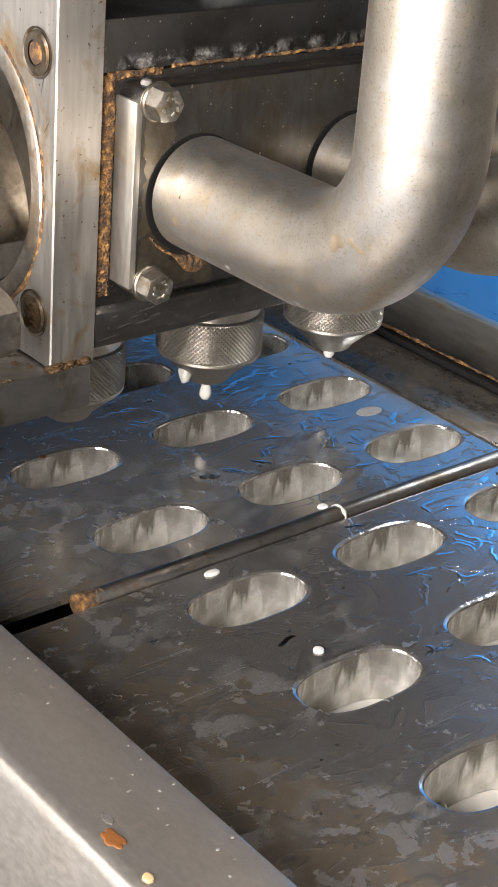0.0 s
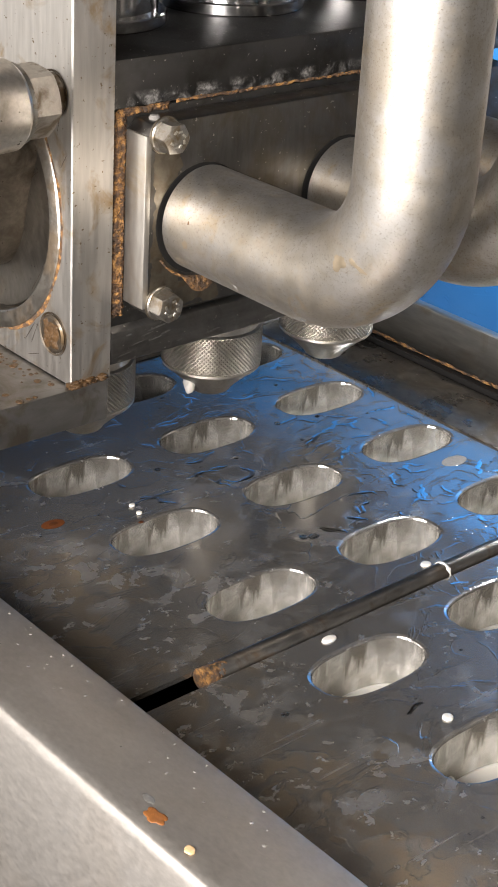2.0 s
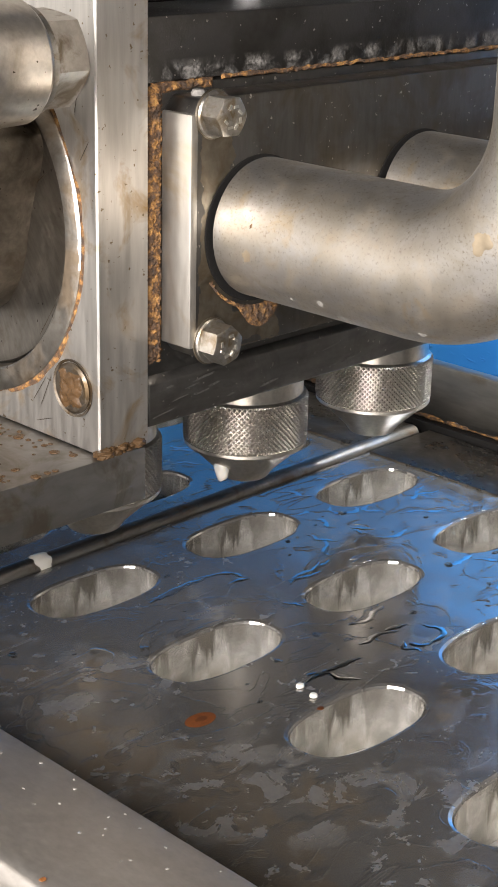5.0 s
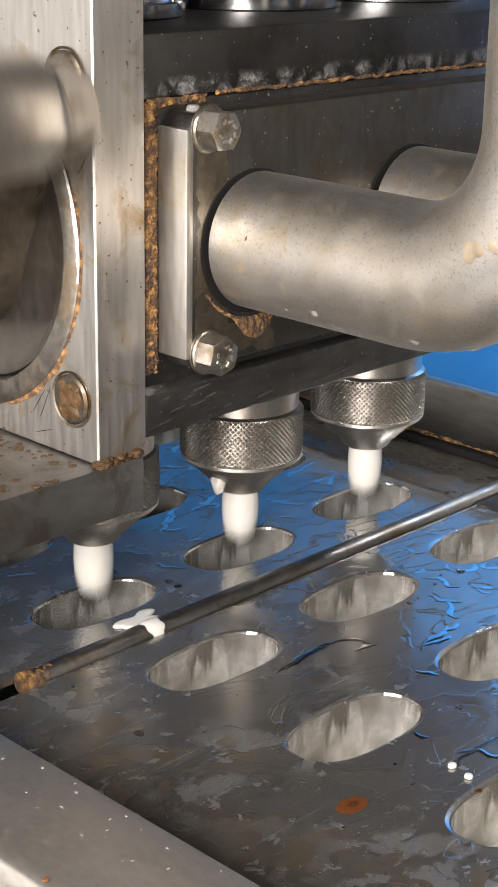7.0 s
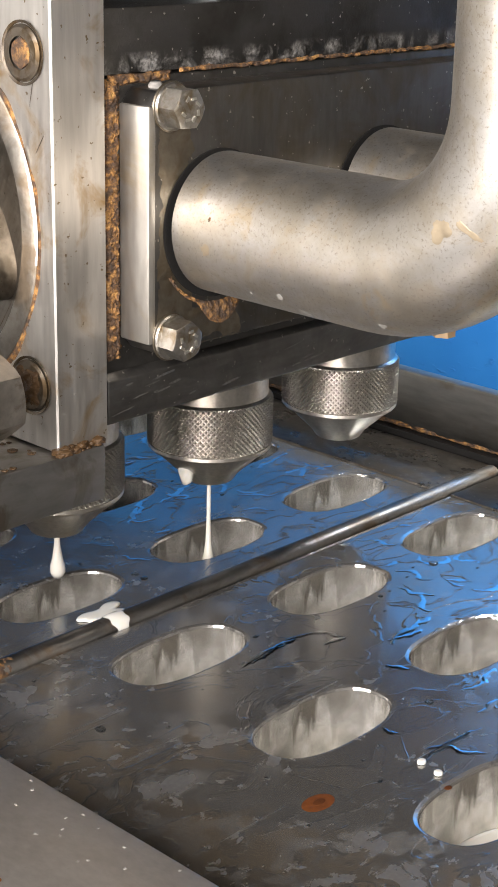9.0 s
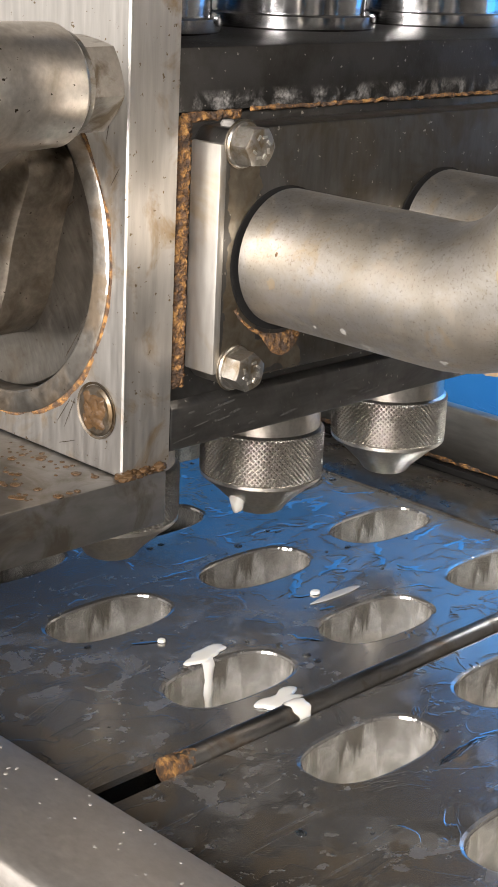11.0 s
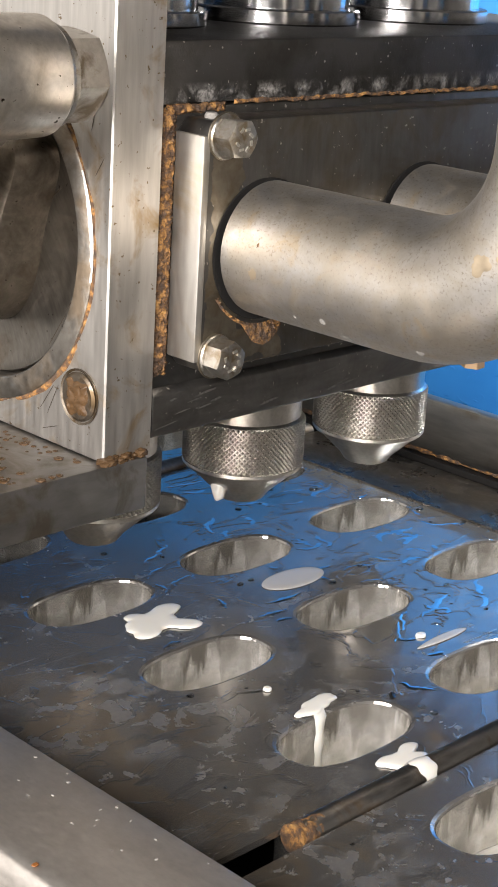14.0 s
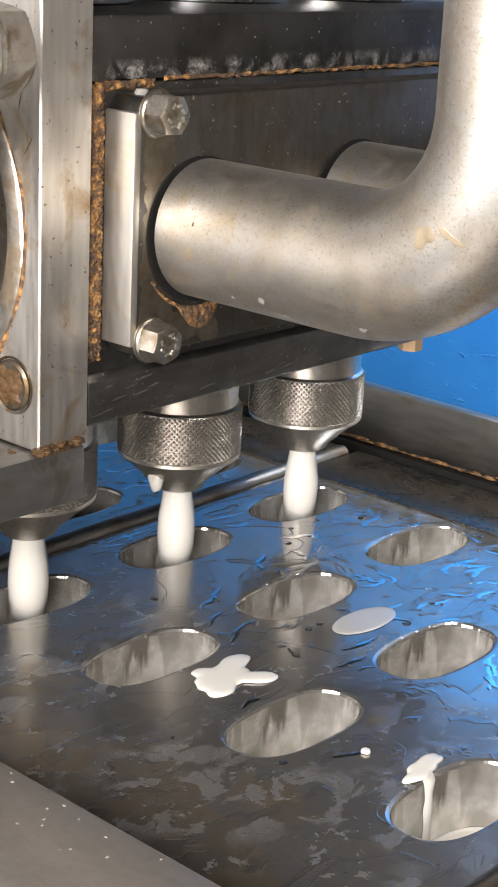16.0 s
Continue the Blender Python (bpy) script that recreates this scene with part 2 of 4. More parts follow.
def milk_material(name, colour):
    m, n, l, b = material(name)
    f = noise_node(n, l, 60, 2)
    l.new(mix(n, l, f, colour, tuple(c * 0.95 for c in colour)), b.inputs["Base Color"])
    b.inputs["Roughness"].default_value = 0.22
    b.inputs["Subsurface Weight"].default_value = 0.25
    b.inputs["Subsurface Radius"].default_value = (0.004, 0.003, 0.002)
    b.inputs["Subsurface Scale"].default_value = 1.0
    return m


MILK = milk_material("milk_mix", (0.63, 0.615, 0.565))
THIN = milk_material("thin_milk_film", (0.36, 0.355, 0.345))


def blue_material():
    m, n, l, b = material("wet_blue_paint")
    f = noise_node(n, l, 5, 4)
    g = noise_node(n, l, 70, 5, 0.7, (0.6, 0.6, 1.6), 0.6)
    l.new(ramp(n, l, f, [(0.3, (0.022, 0.15, 0.43)), (0.7, (0.042, 0.235, 0.57))]), b.inputs["Base Color"])
    b.inputs["Roughness"].default_value = 0.24
    bump(n, l, b, ramp(n, l, g, [(0.60, 0.0), (0.72, 1.0)]), 0.5, 0.006)
    return m


BLUE = blue_material()


def plain_material(name, a, c, rough, scale=8):
    m, n, l, b = material(name)
    f = noise_node(n, l, scale, 5)
    l.new(mix(n, l, f, a, c), b.inputs["Base Color"])
    b.inputs["Roughness"].default_value = rough
    bump(n, l, b, noise_node(n, l, scale * 12, 3), 0.2, 0.002)
    return m


WALL = plain_material("pale_room_paint", (0.42, 0.42, 0.40), (0.5, 0.49, 0.46), 0.7, 3)
# shade put into the colour of unseen surfaces that the metal mirrors
DARKWALL = plain_material("shade_coloured_wall", (0.05, 0.047, 0.043), (0.08, 0.075, 0.068), 0.7, 4)
# shade of the upper panel as a navy colour, mirrored in the plates
NAVY = plain_material("shaded_panel_navy", (0.016, 0.022, 0.034), (0.024, 0.032, 0.048), 0.6, 4)
FLOOR = plain_material("grey_concrete", (0.12, 0.12, 0.12), (0.18, 0.175, 0.165), 0.7, 4)
# shade of gaps and depth, put into a black colour
BLACK = plain_material("gap_shade_black", (0.008, 0.008, 0.008), (0.014, 0.013, 0.012), 0.6, 60)
def scaled_edge_material():
    m, n, l, b = material("scaled_dark_steel")
    tc = n.new("ShaderNodeTexCoord")
    sep = n.new("ShaderNodeSeparateXYZ")
    l.new(tc.outputs["Object"], sep.inputs[0])
    low = ramp(n, l, sep.outputs["Z"], [(0.1008, 0.25), (0.1020, 1.0), (0.1060, 0.75), (0.1085, 0.0)])
    streak = ramp(n, l, noise_node(n, l, 110, 6, 0.68, (1, 1, 0.8), 0.5), [(0.46, 0.0), (0.62, 1.0)])
    dust = ramp(n, l, noise_node(n, l, 900, 3, 0.6), [(0.35, 0.25), (0.6, 1.0)])
    k = n.new("ShaderNodeMath")
    k.operation = "MULTIPLY"
    l.new(low, k.inputs[0])
    l.new(streak, k.inputs[1])
    q = n.new("ShaderNodeMath")
    q.operation = "MULTIPLY"
    l.new(k.outputs[0], q.inputs[0])
    l.new(dust, q.inputs[1])
    base = mix(n, l, ramp(n, l, noise_node(n, l, 34, 5), [(0.45, 0.0), (0.65, 1.0)]), (0.092, 0.090, 0.087), (0.060, 0.057, 0.052))
    base = mix(n, l, ramp(n, l, noise_node(n, l, 420, 2), [(0.70, 0.0), (0.74, 1.0)]), base, (0.42, 0.40, 0.36))
    l.new(mix(n, l, q.outputs[0], base, (0.30, 0.29, 0.27)), b.inputs["Base Color"])
    inv = n.new("ShaderNodeMath")
    inv.operation = "SUBTRACT"
    inv.inputs[0].default_value = 1.0
    l.new(q.outputs[0], inv.inputs[1])
    l.new(inv.outputs[0], b.inputs["Metallic"])
    b.inputs["Roughness"].default_value = 0.42
    bump(n, l, b, dust, 0.15, 0.0004)
    return m


SCALED = scaled_edge_material()
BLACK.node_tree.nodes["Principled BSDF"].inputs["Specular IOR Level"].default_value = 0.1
GRIME = plain_material("brown_grime", (0.030, 0.020, 0.012), (0.095, 0.052, 0.022), 0.26, 260)
STAIN = plain_material("orange_brown_stain", (0.035, 0.011, 0.003), (0.09, 0.026, 0.005), 0.9, 200)
HALO = plain_material("orange_brown_halo", (0.15, 0.043, 0.008), (0.055, 0.018, 0.005), 0.85, 420)
ORANGE = plain_material("orange_rust", (0.25, 0.088, 0.014), (0.12, 0.042, 0.009), 0.6, 400)
for dull in (STAIN, HALO, GRIME):
    dull.node_tree.nodes["Principled BSDF"].inputs["Specular IOR Level"].default_value = 0.15


def water_material():
    m, n, l, b = material("clear_water")
    b.inputs["Base Color"].default_value = (1, 1, 1, 1)
    b.inputs["Transmission Weight"].default_value = 1.0
    b.inputs["IOR"].default_value = 1.33
    b.inputs["Roughness"].default_value = 0.03
    return m


WATER = water_material()
# metal paler than the plate: the glint of the rivulets as colour
RILL = metal("bright_glint_metal", (0.66, 0.67, 0.68), (0.55, 0.56, 0.57), 0.10, 0.16, 60, 300, 0.5, 0.65, 1.0, (1, 1, 1), 0.02)
PALE = plain_material("dried_milk_dirt", (0.30, 0.285, 0.26), (0.10, 0.095, 0.088), 0.6, 420)
TEA = metal("tea_stained_steel", (0.45, 0.375, 0.27), (0.42, 0.34, 0.23), 0.48, 0.5, 60, 200)
SCUFF = metal("dull_scuff", (0.21, 0.205, 0.195), (0.15, 0.145, 0.135), 0.5, 0.6, 200, 400)
MARK = metal("bright_raised_mark", (0.62, 0.60, 0.55), (0.5, 0.46, 0.38), 0.4, 0.5, 200, 400)
DISC = metal("scuffed_disc_steel", (0.22, 0.205, 0.182), (0.14, 0.12, 0.095), 0.33, 0.47, 40, 700, 0.46, 0.66, 1.0, (1, 1, 0.12), 0.10, (0.05, 0.04, 0.03), 0.25)
TAN = metal("tan_stained_steel", (0.215, 0.19, 0.15), (0.155, 0.125, 0.085), 0.40, 0.5, 70, 300, 0.45, 0.65)
GREYDOT = metal("dried_drop_steel", (0.42, 0.41, 0.38), (0.34, 0.32, 0.29), 0.55, 0.6, 200, 400)
BRASS = plain_material("brassy_plug", (0.62, 0.42, 0.22), (0.5, 0.33, 0.16), 0.35, 200)


# ---- building helpers ----
def mesh_of(name, bm, mat, smooth=None):
    me = bpy.data.meshes.new(name)
    bmesh.ops.recalc_face_normals(bm, faces=bm.faces[:])
    bm.to_mesh(me)
    bm.free()
    me.materials.append(mat)
    if smooth:
        for p in me.polygons:
            p.use_smooth = True
        me.set_sharp_from_angle(angle=radians(smooth))
    return me


def part(name, bm, mat, parent=None, label="", smooth=35):
    ob = new(name, mesh_of(name, bm, mat, smooth))
    ob.parent = parent
    if label:
        tagged(ob, label)
    return ob


def thing(name, at, label, category, group="", kind=""):
    ob = new(name)
    ob.location = at
    ob.empty_display_size = 0.02
    return tagged(ob, label, category, group, kind)


def box(x0, x1, y0, y1, z0, z1, bevel=0.0015, seg=2, bm=None):
    own = bm is None
    b = bmesh.new()
    bmesh.ops.create_cube(b, size=1.0)
    for v in b.verts:
        v.co = Vector(((x0 + x1) / 2 + v.co.x * (x1 - x0), (y0 + y1) / 2 + v.co.y * (y1 - y0), (z0 + z1) / 2 + v.co.z * (z1 - z0)))
    if bevel:
        bmesh.ops.bevel(b, geom=b.edges[:], offset=bevel, segments=seg, affect="EDGES", profile=0.5)
    if own:
        return b
    merge(bm, b)
    return bm


def merge(bm, b, m=None):
    if m is not None:
        bmesh.ops.transform(b, matrix=m, verts=b.verts[:])
    me = bpy.data.meshes.new("tmp")
    b.to_mesh(me)
    b.free()
    bm.from_mesh(me)
    bpy.data.meshes.remove(me)
    return bm


def spin(profile, seg=48, closed=False, m=None):
    """A turned body about z from (radius, height) pairs; ends on the axis where the radius is 0."""
    bm = bmesh.new()
    rings = []
    for r, z in profile:
        if r <= 1e-6:
            rings.append([bm.verts.new((0, 0, z))])
        else:
            rings.append([bm.verts.new((r * math.cos(2 * math.pi * i / seg), r * math.sin(2 * math.pi * i / seg), z)) for i in range(seg)])
    pairs = list(zip(rings, rings[1:])) + ([(rings[-1], rings[0])] if closed else [])
    for a, b in pairs:
        for i in range(seg):
            j = (i + 1) % seg
            if len(a) == 1 and len(b) == 1:
                continue
            if len(a) == 1:
                bm.faces.new((a[0], b[i], b[j]))
            elif len(b) == 1:
                bm.faces.new((a[i], a[j], b[0]))
            else:
                bm.faces.new((a[i], a[j], b[j], b[i]))
    if m is not None:
        bmesh.ops.transform(bm, matrix=m, verts=bm.verts[:])
    return bm


def hex_prism(across, height, m=None, chamfer=0.5):
    """A hexagon with its face turned round."""
    bm = bmesh.new()
    rc, low, top, cap = across / 2 * 0.93, [], [], []
    for i in range(36):
        a = 2 * math.pi * i / 36
        r = across / 2 / math.cos((a + math.pi / 6) % (math.pi / 3) - math.pi / 6)
        c, q = math.cos(a), math.sin(a)
        low.append(bm.verts.new((r * c, r * q, 0)))
        top.append(bm.verts.new((r * c, r * q, height - (r - rc) * chamfer)))
        cap.append(bm.verts.new((rc * c, rc * q, height)))
    bm.faces.new(low[::-1])
    bm.faces.new(cap)
    for i in range(36):
        j = (i + 1) % 36
        bm.faces.new((low[i], low[j], top[j], top[i]))
        bm.faces.new((top[i], top[j], cap[j], cap[i]))
    if m is not None:
        bmesh.ops.transform(bm, matrix=m, verts=bm.verts[:])
    return bm


def softened(points, rounds=2):
    """The closed outline with its corners cut, twice over."""
    for _ in range(rounds):
        points = [q for (ax, ay), (bx, by) in zip(points, points[1:] + points[:1]) for q in ((0.75 * ax + 0.25 * bx, 0.75 * ay + 0.25 * by), (0.25 * ax + 0.75 * bx, 0.25 * ay + 0.75 * by))]
    return points


def extrude_outline(points, d0, d1, axis="y", bevel=0.001):
    """A slab from an outline in the plane across the axis."""
    bm = bmesh.new()
    put = {"y": lambda a, b, d: (a, d, b), "z": lambda a, b, d: (a, b, d), "x": lambda a, b, d: (d, a, b)}[axis]
    lo = [bm.verts.new(put(a, b, d0)) for a, b in points]
    hi = [bm.verts.new(put(a, b, d1)) for a, b in points]
    bm.faces.new(lo)
    bm.faces.new(hi[::-1])
    for i in range(len(points)):
        j = (i + 1) % len(points)
        bm.faces.new((lo[i], hi[i], hi[j], lo[j]))
    bmesh.ops.recalc_face_normals(bm, faces=bm.faces[:])
    if bevel:
        es = [e for e in bm.edges if len(e.link_faces) == 2 and e.calc_face_angle() > 0.5]
        bmesh.ops.bevel(bm, geom=es, offset=bevel, segments=2, affect="EDGES", profile=0.5)
    return bm


def crust(y0, y1, z0, z1, ny, nz, height, seed, ragged=0.35, m=None, fq=1.0):
    """A thin rough scab over a patch of the plane x = 0, with ragged edges; it faces +x."""
    off = Vector((seed * 3.1, seed * 1.7, seed * 0.9))
    bm = bmesh.new()
    grid = []
    for j in range(nz + 1):
        line = []
        for i in range(ny + 1):
            y, z = y0 + (y1 - y0) * i / ny, z0 + (z1 - z0) * j / nz
            e = min(i, ny - i, j, nz - j) / max(2.0, min(ny, nz) * 0.5)
            h = noise.fractal(Vector((0, y, z)) * 420 * fq + off, 1.0, 2.0, 4)
            g = noise.noise(Vector((0, y, z)) * 160 * fq + off)
            x = height * (min(1.0, e * 2.2) - ragged + 0.55 * h + ragged * 1.6 * g)
            wob = noise.noise(Vector((z, y, 0)) * 300 + off) * 0.0008
            line.append(bm.verts.new((x, y + wob, z + wob)))
        grid.append(line)
    for a, b in zip(grid, grid[1:]):
        for i in range(ny):
            bm.faces.new((a[i], a[i + 1], b[i + 1], b[i]))
    if m is not None:
        bmesh.ops.transform(bm, matrix=m, verts=bm.verts[:])
    return bm


def splash(rx, ry, height, seed, rough=0.5):
    """A low puddle with rounded lobes."""
    rng = random.Random(seed)
    n = 72
    discs = [(0.0, 0.0, 1.0 - 0.48 * rough)]
    turn = rng.uniform(0, 6.3)
    for k in range(9):
        a, d = turn + rng.uniform(0, 6.3), rng.uniform(0.3, 0.95) * rough
        discs.append((d * math.cos(a), d * math.sin(a), rng.uniform(0.14, 0.34) + 0.15 * (1 - d)))
    reach = []
    for i in range(n):
        a = 2 * math.pi * i / n
        c, q, best = math.cos(a), math.sin(a), 0.0
        for cx, cy, r in discs:
            along = cx * c + cy * q
            gap = r * r - (cx * cx + cy * cy - along * along)
            if gap > 0:
                best = max(best, along + math.sqrt(gap))
        reach.append(best)
    for _ in range(1):
        reach = [(reach[i - 1] + 2 * reach[i] + reach[(i + 1) % n]) / 4 for i in range(n)]
    bm = bmesh.new()
    loops = []
    for f, z in ((1.0, 0.00006), (0.965, height * 0.5), (0.90, height * 0.85), (0.72, height), (0.35, height * 1.03)):
        loops.append([bm.verts.new((rx * f * k * math.cos(2 * math.pi * i / n), ry * f * k * math.sin(2 * math.pi * i / n), z)) for i, k in enumerate(reach)])
    for a, b in zip(loops, loops[1:]):
        for i in range(n):
            j = (i + 1) % n
            bm.faces.new((a[i], a[j], b[j], b[i]))
    bm.faces.new(loops[-1])
    return bm


ALONG_X = Matrix.Rotation(radians(90), 4, "Y")
ALONG_Y = Matrix.Rotation(radians(-90), 4, "X")
COLS = (0.0241, 0.1254, 0.2267)
NOZ_X, TOP_Z = -0.1108, -0.1540
PITCH = 0.0846

# ---- room ----


def scuff(w, h, seed, at):
    """A thin scratch on a face that looks along +x."""
    bm = splash(h, w, 0.00008, seed, 0.7)
    bmesh.ops.transform(bm, matrix=Matrix.Translation(at) @ Matrix.Rotation(radians(8), 4, "X") @ Matrix.Rotation(radians(90), 4, "Y"), verts=bm.verts[:])
    return bm


def room():
    ob = part("floor", box(-1.4, 3.0, -3.0, 1.4, -0.95, -0.90, 0), FLOOR, None, "grey concrete workshop floor", None)
    tagged(ob, category="floor", kind="structure")
    # unseen ceiling, darkened so the pipe tops don't mirror a bright band
    ob = part("ceiling", box(-1.4, 3.0, -3.0, 1.4, 2.0, 2.05, 0), DARKWALL, None, "unseen ceiling, coloured dark to keep its reflection off the pipes", None)
    tagged(ob, category="ceiling", kind="structure")
    for name, b, mat, lab in (
        ("wall_north", (-1.3, 0.06, 0.62, 0.66, -0.9, 0.162), BLUE, "wet blue painted panel behind the machine"),
        ("wall_north_3", (-1.3, 0.06, 0.62, 0.66, 0.163, 2.0), NAVY, "unseen surface above the blue panel, its shade painted navy"),
        # unseen wall, darkened so the flange doesn't mirror blue
        ("wall_north_2", (0.065, 3.0, 0.62, 0.66, -0.9, 2.0), DARKWALL, "unseen wall, coloured dark for the reflection in the flange"),
        ("wall_west", (-1.34, -1.3, -0.25, 0.66, -0.9, 0.20), BLUE, "blue painted panel beyond the conveyor"),
        ("wall_west_3", (-1.34, -1.3, -0.25, 0.66, 0.201, 2.0), NAVY, "unseen surface above the blue panel, its shade painted navy"),
        # unseen pale walls that close the room and are mirrored by the metal
        ("wall_west_2", (-1.34, -1.3, -3.0, -0.255, -0.9, 2.0), WALL, "pale painted workshop wall"),
        ("wall_east", (2.6, 2.64, -3.0, 0.66, -0.9, 2.0), WALL, "pale painted workshop wall"),
        ("wall_south", (-1.3, 2.6, -2.64, -2.6, -0.9, 2.0), WALL, "pale painted workshop wall behind the added side light"),
    ):
        tagged(part(name, box(*b, 0), mat, None, lab, None), category="wall", kind="structure")


room()


# ---- filling head: blocks, flange, end plate ----
def filling_head():
    head = thing("filling_machine", (0, 0, 0), "dark stained steel filling head with rusty joints over the moulds", "machine")
    part("main_block", box(-0.20, -0.0255, -0.0205, 0.232, -0.037, 0.1000, 0.0018), BLOCK, head, "dark dirty steel block")
    part("foot_band", extrude_outline([(-0.0256, -0.0368), (-0.0232, -0.0362), (-0.0226, -0.0350), (-0.0226, -0.0182), (-0.0256, -0.0150)], -0.0203, 0.2318, "y", 0.0006), BAND, head, "worn band along the foot of the block, paled for reflected light")
    part("rear_block", box(-0.20, -0.055, 0.2325, 0.292, -0.036, 0.099, 0.0018), BLOCK, head)
    part("top_plate", box(-0.26, -0.0250, -0.0205, 0.34, 0.1008, 0.1258, 0.0015), SCALED, head, "dark top plate with a pale scaled lower edge")
    # manifold flange, its bores drawn as black discs
    bm = bmesh.new()
    y0, y1, z0, z1, c = -0.0112, 0.262, -0.0062, 0.0962, 0.006
    pts = [(y0, z0 + c), (y0 + c * 0.8, z0), (y1, z0), (y1, z1), (y0 + c * 0.8, z1), (y0, z1 - c)]
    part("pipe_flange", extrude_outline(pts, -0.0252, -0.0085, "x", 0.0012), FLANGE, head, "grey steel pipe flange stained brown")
    # side of the flange as its own slab, coloured paler than the face
    part("flange_edge", extrude_outline([(-0.0252, z0 + 0.0045), (-0.0082, z0 + 0.0045), (-0.0082, z1 - 0.0055), (-0.0252, z1 - 0.0055)], y0 + 0.0032, y0 - 0.0006, "y", 0.0009), SIDE, head, "pale slab along the flange side")
    # black disc round each pipe, painting the shade of its clearance
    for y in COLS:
        part("bore_gap", spin([(0.0, 0.0), (0.0297, 0.0), (0.0297, 0.0012), (0, 0.0012)], 56, False, Matrix.Translation((-0.0092, y + 0.0016, 0.0422)) @ ALONG_X), BLACK, head, "black disc painting the shaded clearance round the pipe")
    # rust: seam beside the flange, patch below the pipe, crust under the top plate
    at = Matrix.Translation((-0.0253, 0, 0))
    part("rust_seam", crust(-0.0205, -0.0110, -0.0105, 0.1000, 30, 320, 0.0016, 1, 0.30, at, 1.8), RUST, head, "orange flaking rust along the joint", 60)
    part("rust_corner", crust(-0.0165, 0.016, 0.0968, 0.1010, 70, 14, 0.0012, 2, 0.45, at), RUST, head, "rust creeping along the flange top", 60)
    part("rust_line", crust(0.02, 0.232, 0.0998, 0.1016, 380, 8, 0.0009, 4, 0.60, Matrix.Translation((-0.0250, 0, 0))), RUST, head, "thin rust line under the top plate", 60)
    bm = bmesh.new()
    prev = None
    for i in range(61):
        a = radians(214 + 92 * i / 60)
        w = 0.0014 + 0.0085 * max(0.0, math.sin((i - 22) / 34 * math.pi)) ** 1.5 if i > 22 and i < 56 else 0.0014
        row = []
        for k in range(8):
            r = 0.0318 + w * k / 7
            p = Vector((0, COLS[0] + 0.0020 + r * math.cos(a), 0.0425 + r * math.sin(a)))
            h = noise.fractal(p * 800, 0.8, 2.0, 4)
            row.append(bm.verts.new(p + Vector((-0.0086 + (0.0010 + 0.0012 * h) * math.sin(math.pi * (k + 0.4) / 7.8) + 0.0002, 0, 0.0004 * h))))
        if prev:
            for k in range(7):
                bm.faces.new((prev[k], prev[k + 1], row[k + 1], row[k]))
        prev = row
    part("rust_patch", bm, RUST, head, "orange rust scab under the pipe", 60)
    part("tan_stain", crust(-0.0070, 0.0130, -0.0050, 0.0900, 60, 220, 0.00016, 5, 0.20, Matrix.Translation((-0.00852, 0, 0)), 0.35), TAN, head, "brown water stain on the flange", 60)
    part("tan_stain", crust(0.0000, 0.0400, -0.0055, 0.0110, 90, 40, 0.00016, 6, 0.40, Matrix.Translation((-0.00852, 0, 0)), 0.5), TAN, head, "brown water stain on the flange", 60)
    # dull scuffs along the lower face of the block
    rng = random.Random(77)
    for k in range(22):
        y, z = rng.uniform(-0.015, 0.20), rng.uniform(-0.033, -0.0205)
        w, h = rng.uniform(0.001, 0.009), rng.uniform(0.0003, 0.0008)
        part("scuff", scuff(w, h, 200 + k, (-0.02252, y, z)), SCUFF, head, "pale scuff", 60)
    # small brass plug under the block's far corner
    part("plug", hex_prism(0.011, 0.009, Matrix.Translation((-0.037, 0.219, -0.046))), BRASS, head, "small brassy plug")
    part("edge_pin", spin([(0, 0), (0.0028, 0), (0.0030, 0.001), (0.0022, 0.0022), (0, 0.0024)], 20, False, Matrix.Translation((-0.016, -0.001, 0.0963))), PALE, head, "pale pin on the flange")
    return head


filling_head()


def flange_bolt():
    b = thing("hex_bolt", (-0.0085, 0, 0), "zinc-plated hex bolt with washer, rusty rim", "bolt", "flange bolts")
    washer = part("washer", spin([(0, 0), (0.0092, 0), (0.0092, 0.0012), (0.0087, 0.0018), (0, 0.0018)], 40, False, ALONG_X), BOLT, b, "thin flat washer")
    part("rusty_rim", spin([(0.0090, 0.0), (0.0098, 0.0), (0.0096, 0.0006), (0.0091, 0.0008)], 40, False, ALONG_X), TAN, washer, "brown rust round the washer")
    bm = hex_prism(0.0142, 0.0088, Matrix.Translation((0.0018, 0, 0)) @ ALONG_X @ Matrix.Rotation(radians(17), 4, "Z"))
    bolt_head = part("bolt_head", bm, BOLT, b)
    # raised marks round the head: plain bars
    me = mesh_of("mark", box(-0.0005, 0.0005, -0.0011, 0.0011, 0, 0.0005, 0), MARK)
    for k in range(7):
        a = 2 * math.pi * k / 8 + 0.3
        ob = new("mark", me)
        ob.parent = bolt_head
        ob.matrix_local = Matrix.Translation((0.01055, 0.0041 * math.sin(a), 0.0041 * math.cos(a))) @ ALONG_X @ Matrix.Rotation(-a + 0.5, 4, "Z")
    return b


fb = flange_bolt()
fb.location = (-0.0085, 0.0, 0.0)
copy_thing(fb, pose(-0.0085, 0.0, 0.09, 41, 0, 0))


# ---- pipes ----
PIPE_R, BEND, OUT = 0.0280, 0.061, 0.0765
PIPE_DY, PIPE_Z = 0.0020, 0.0430  # the pipes sit a little aside of the nozzles


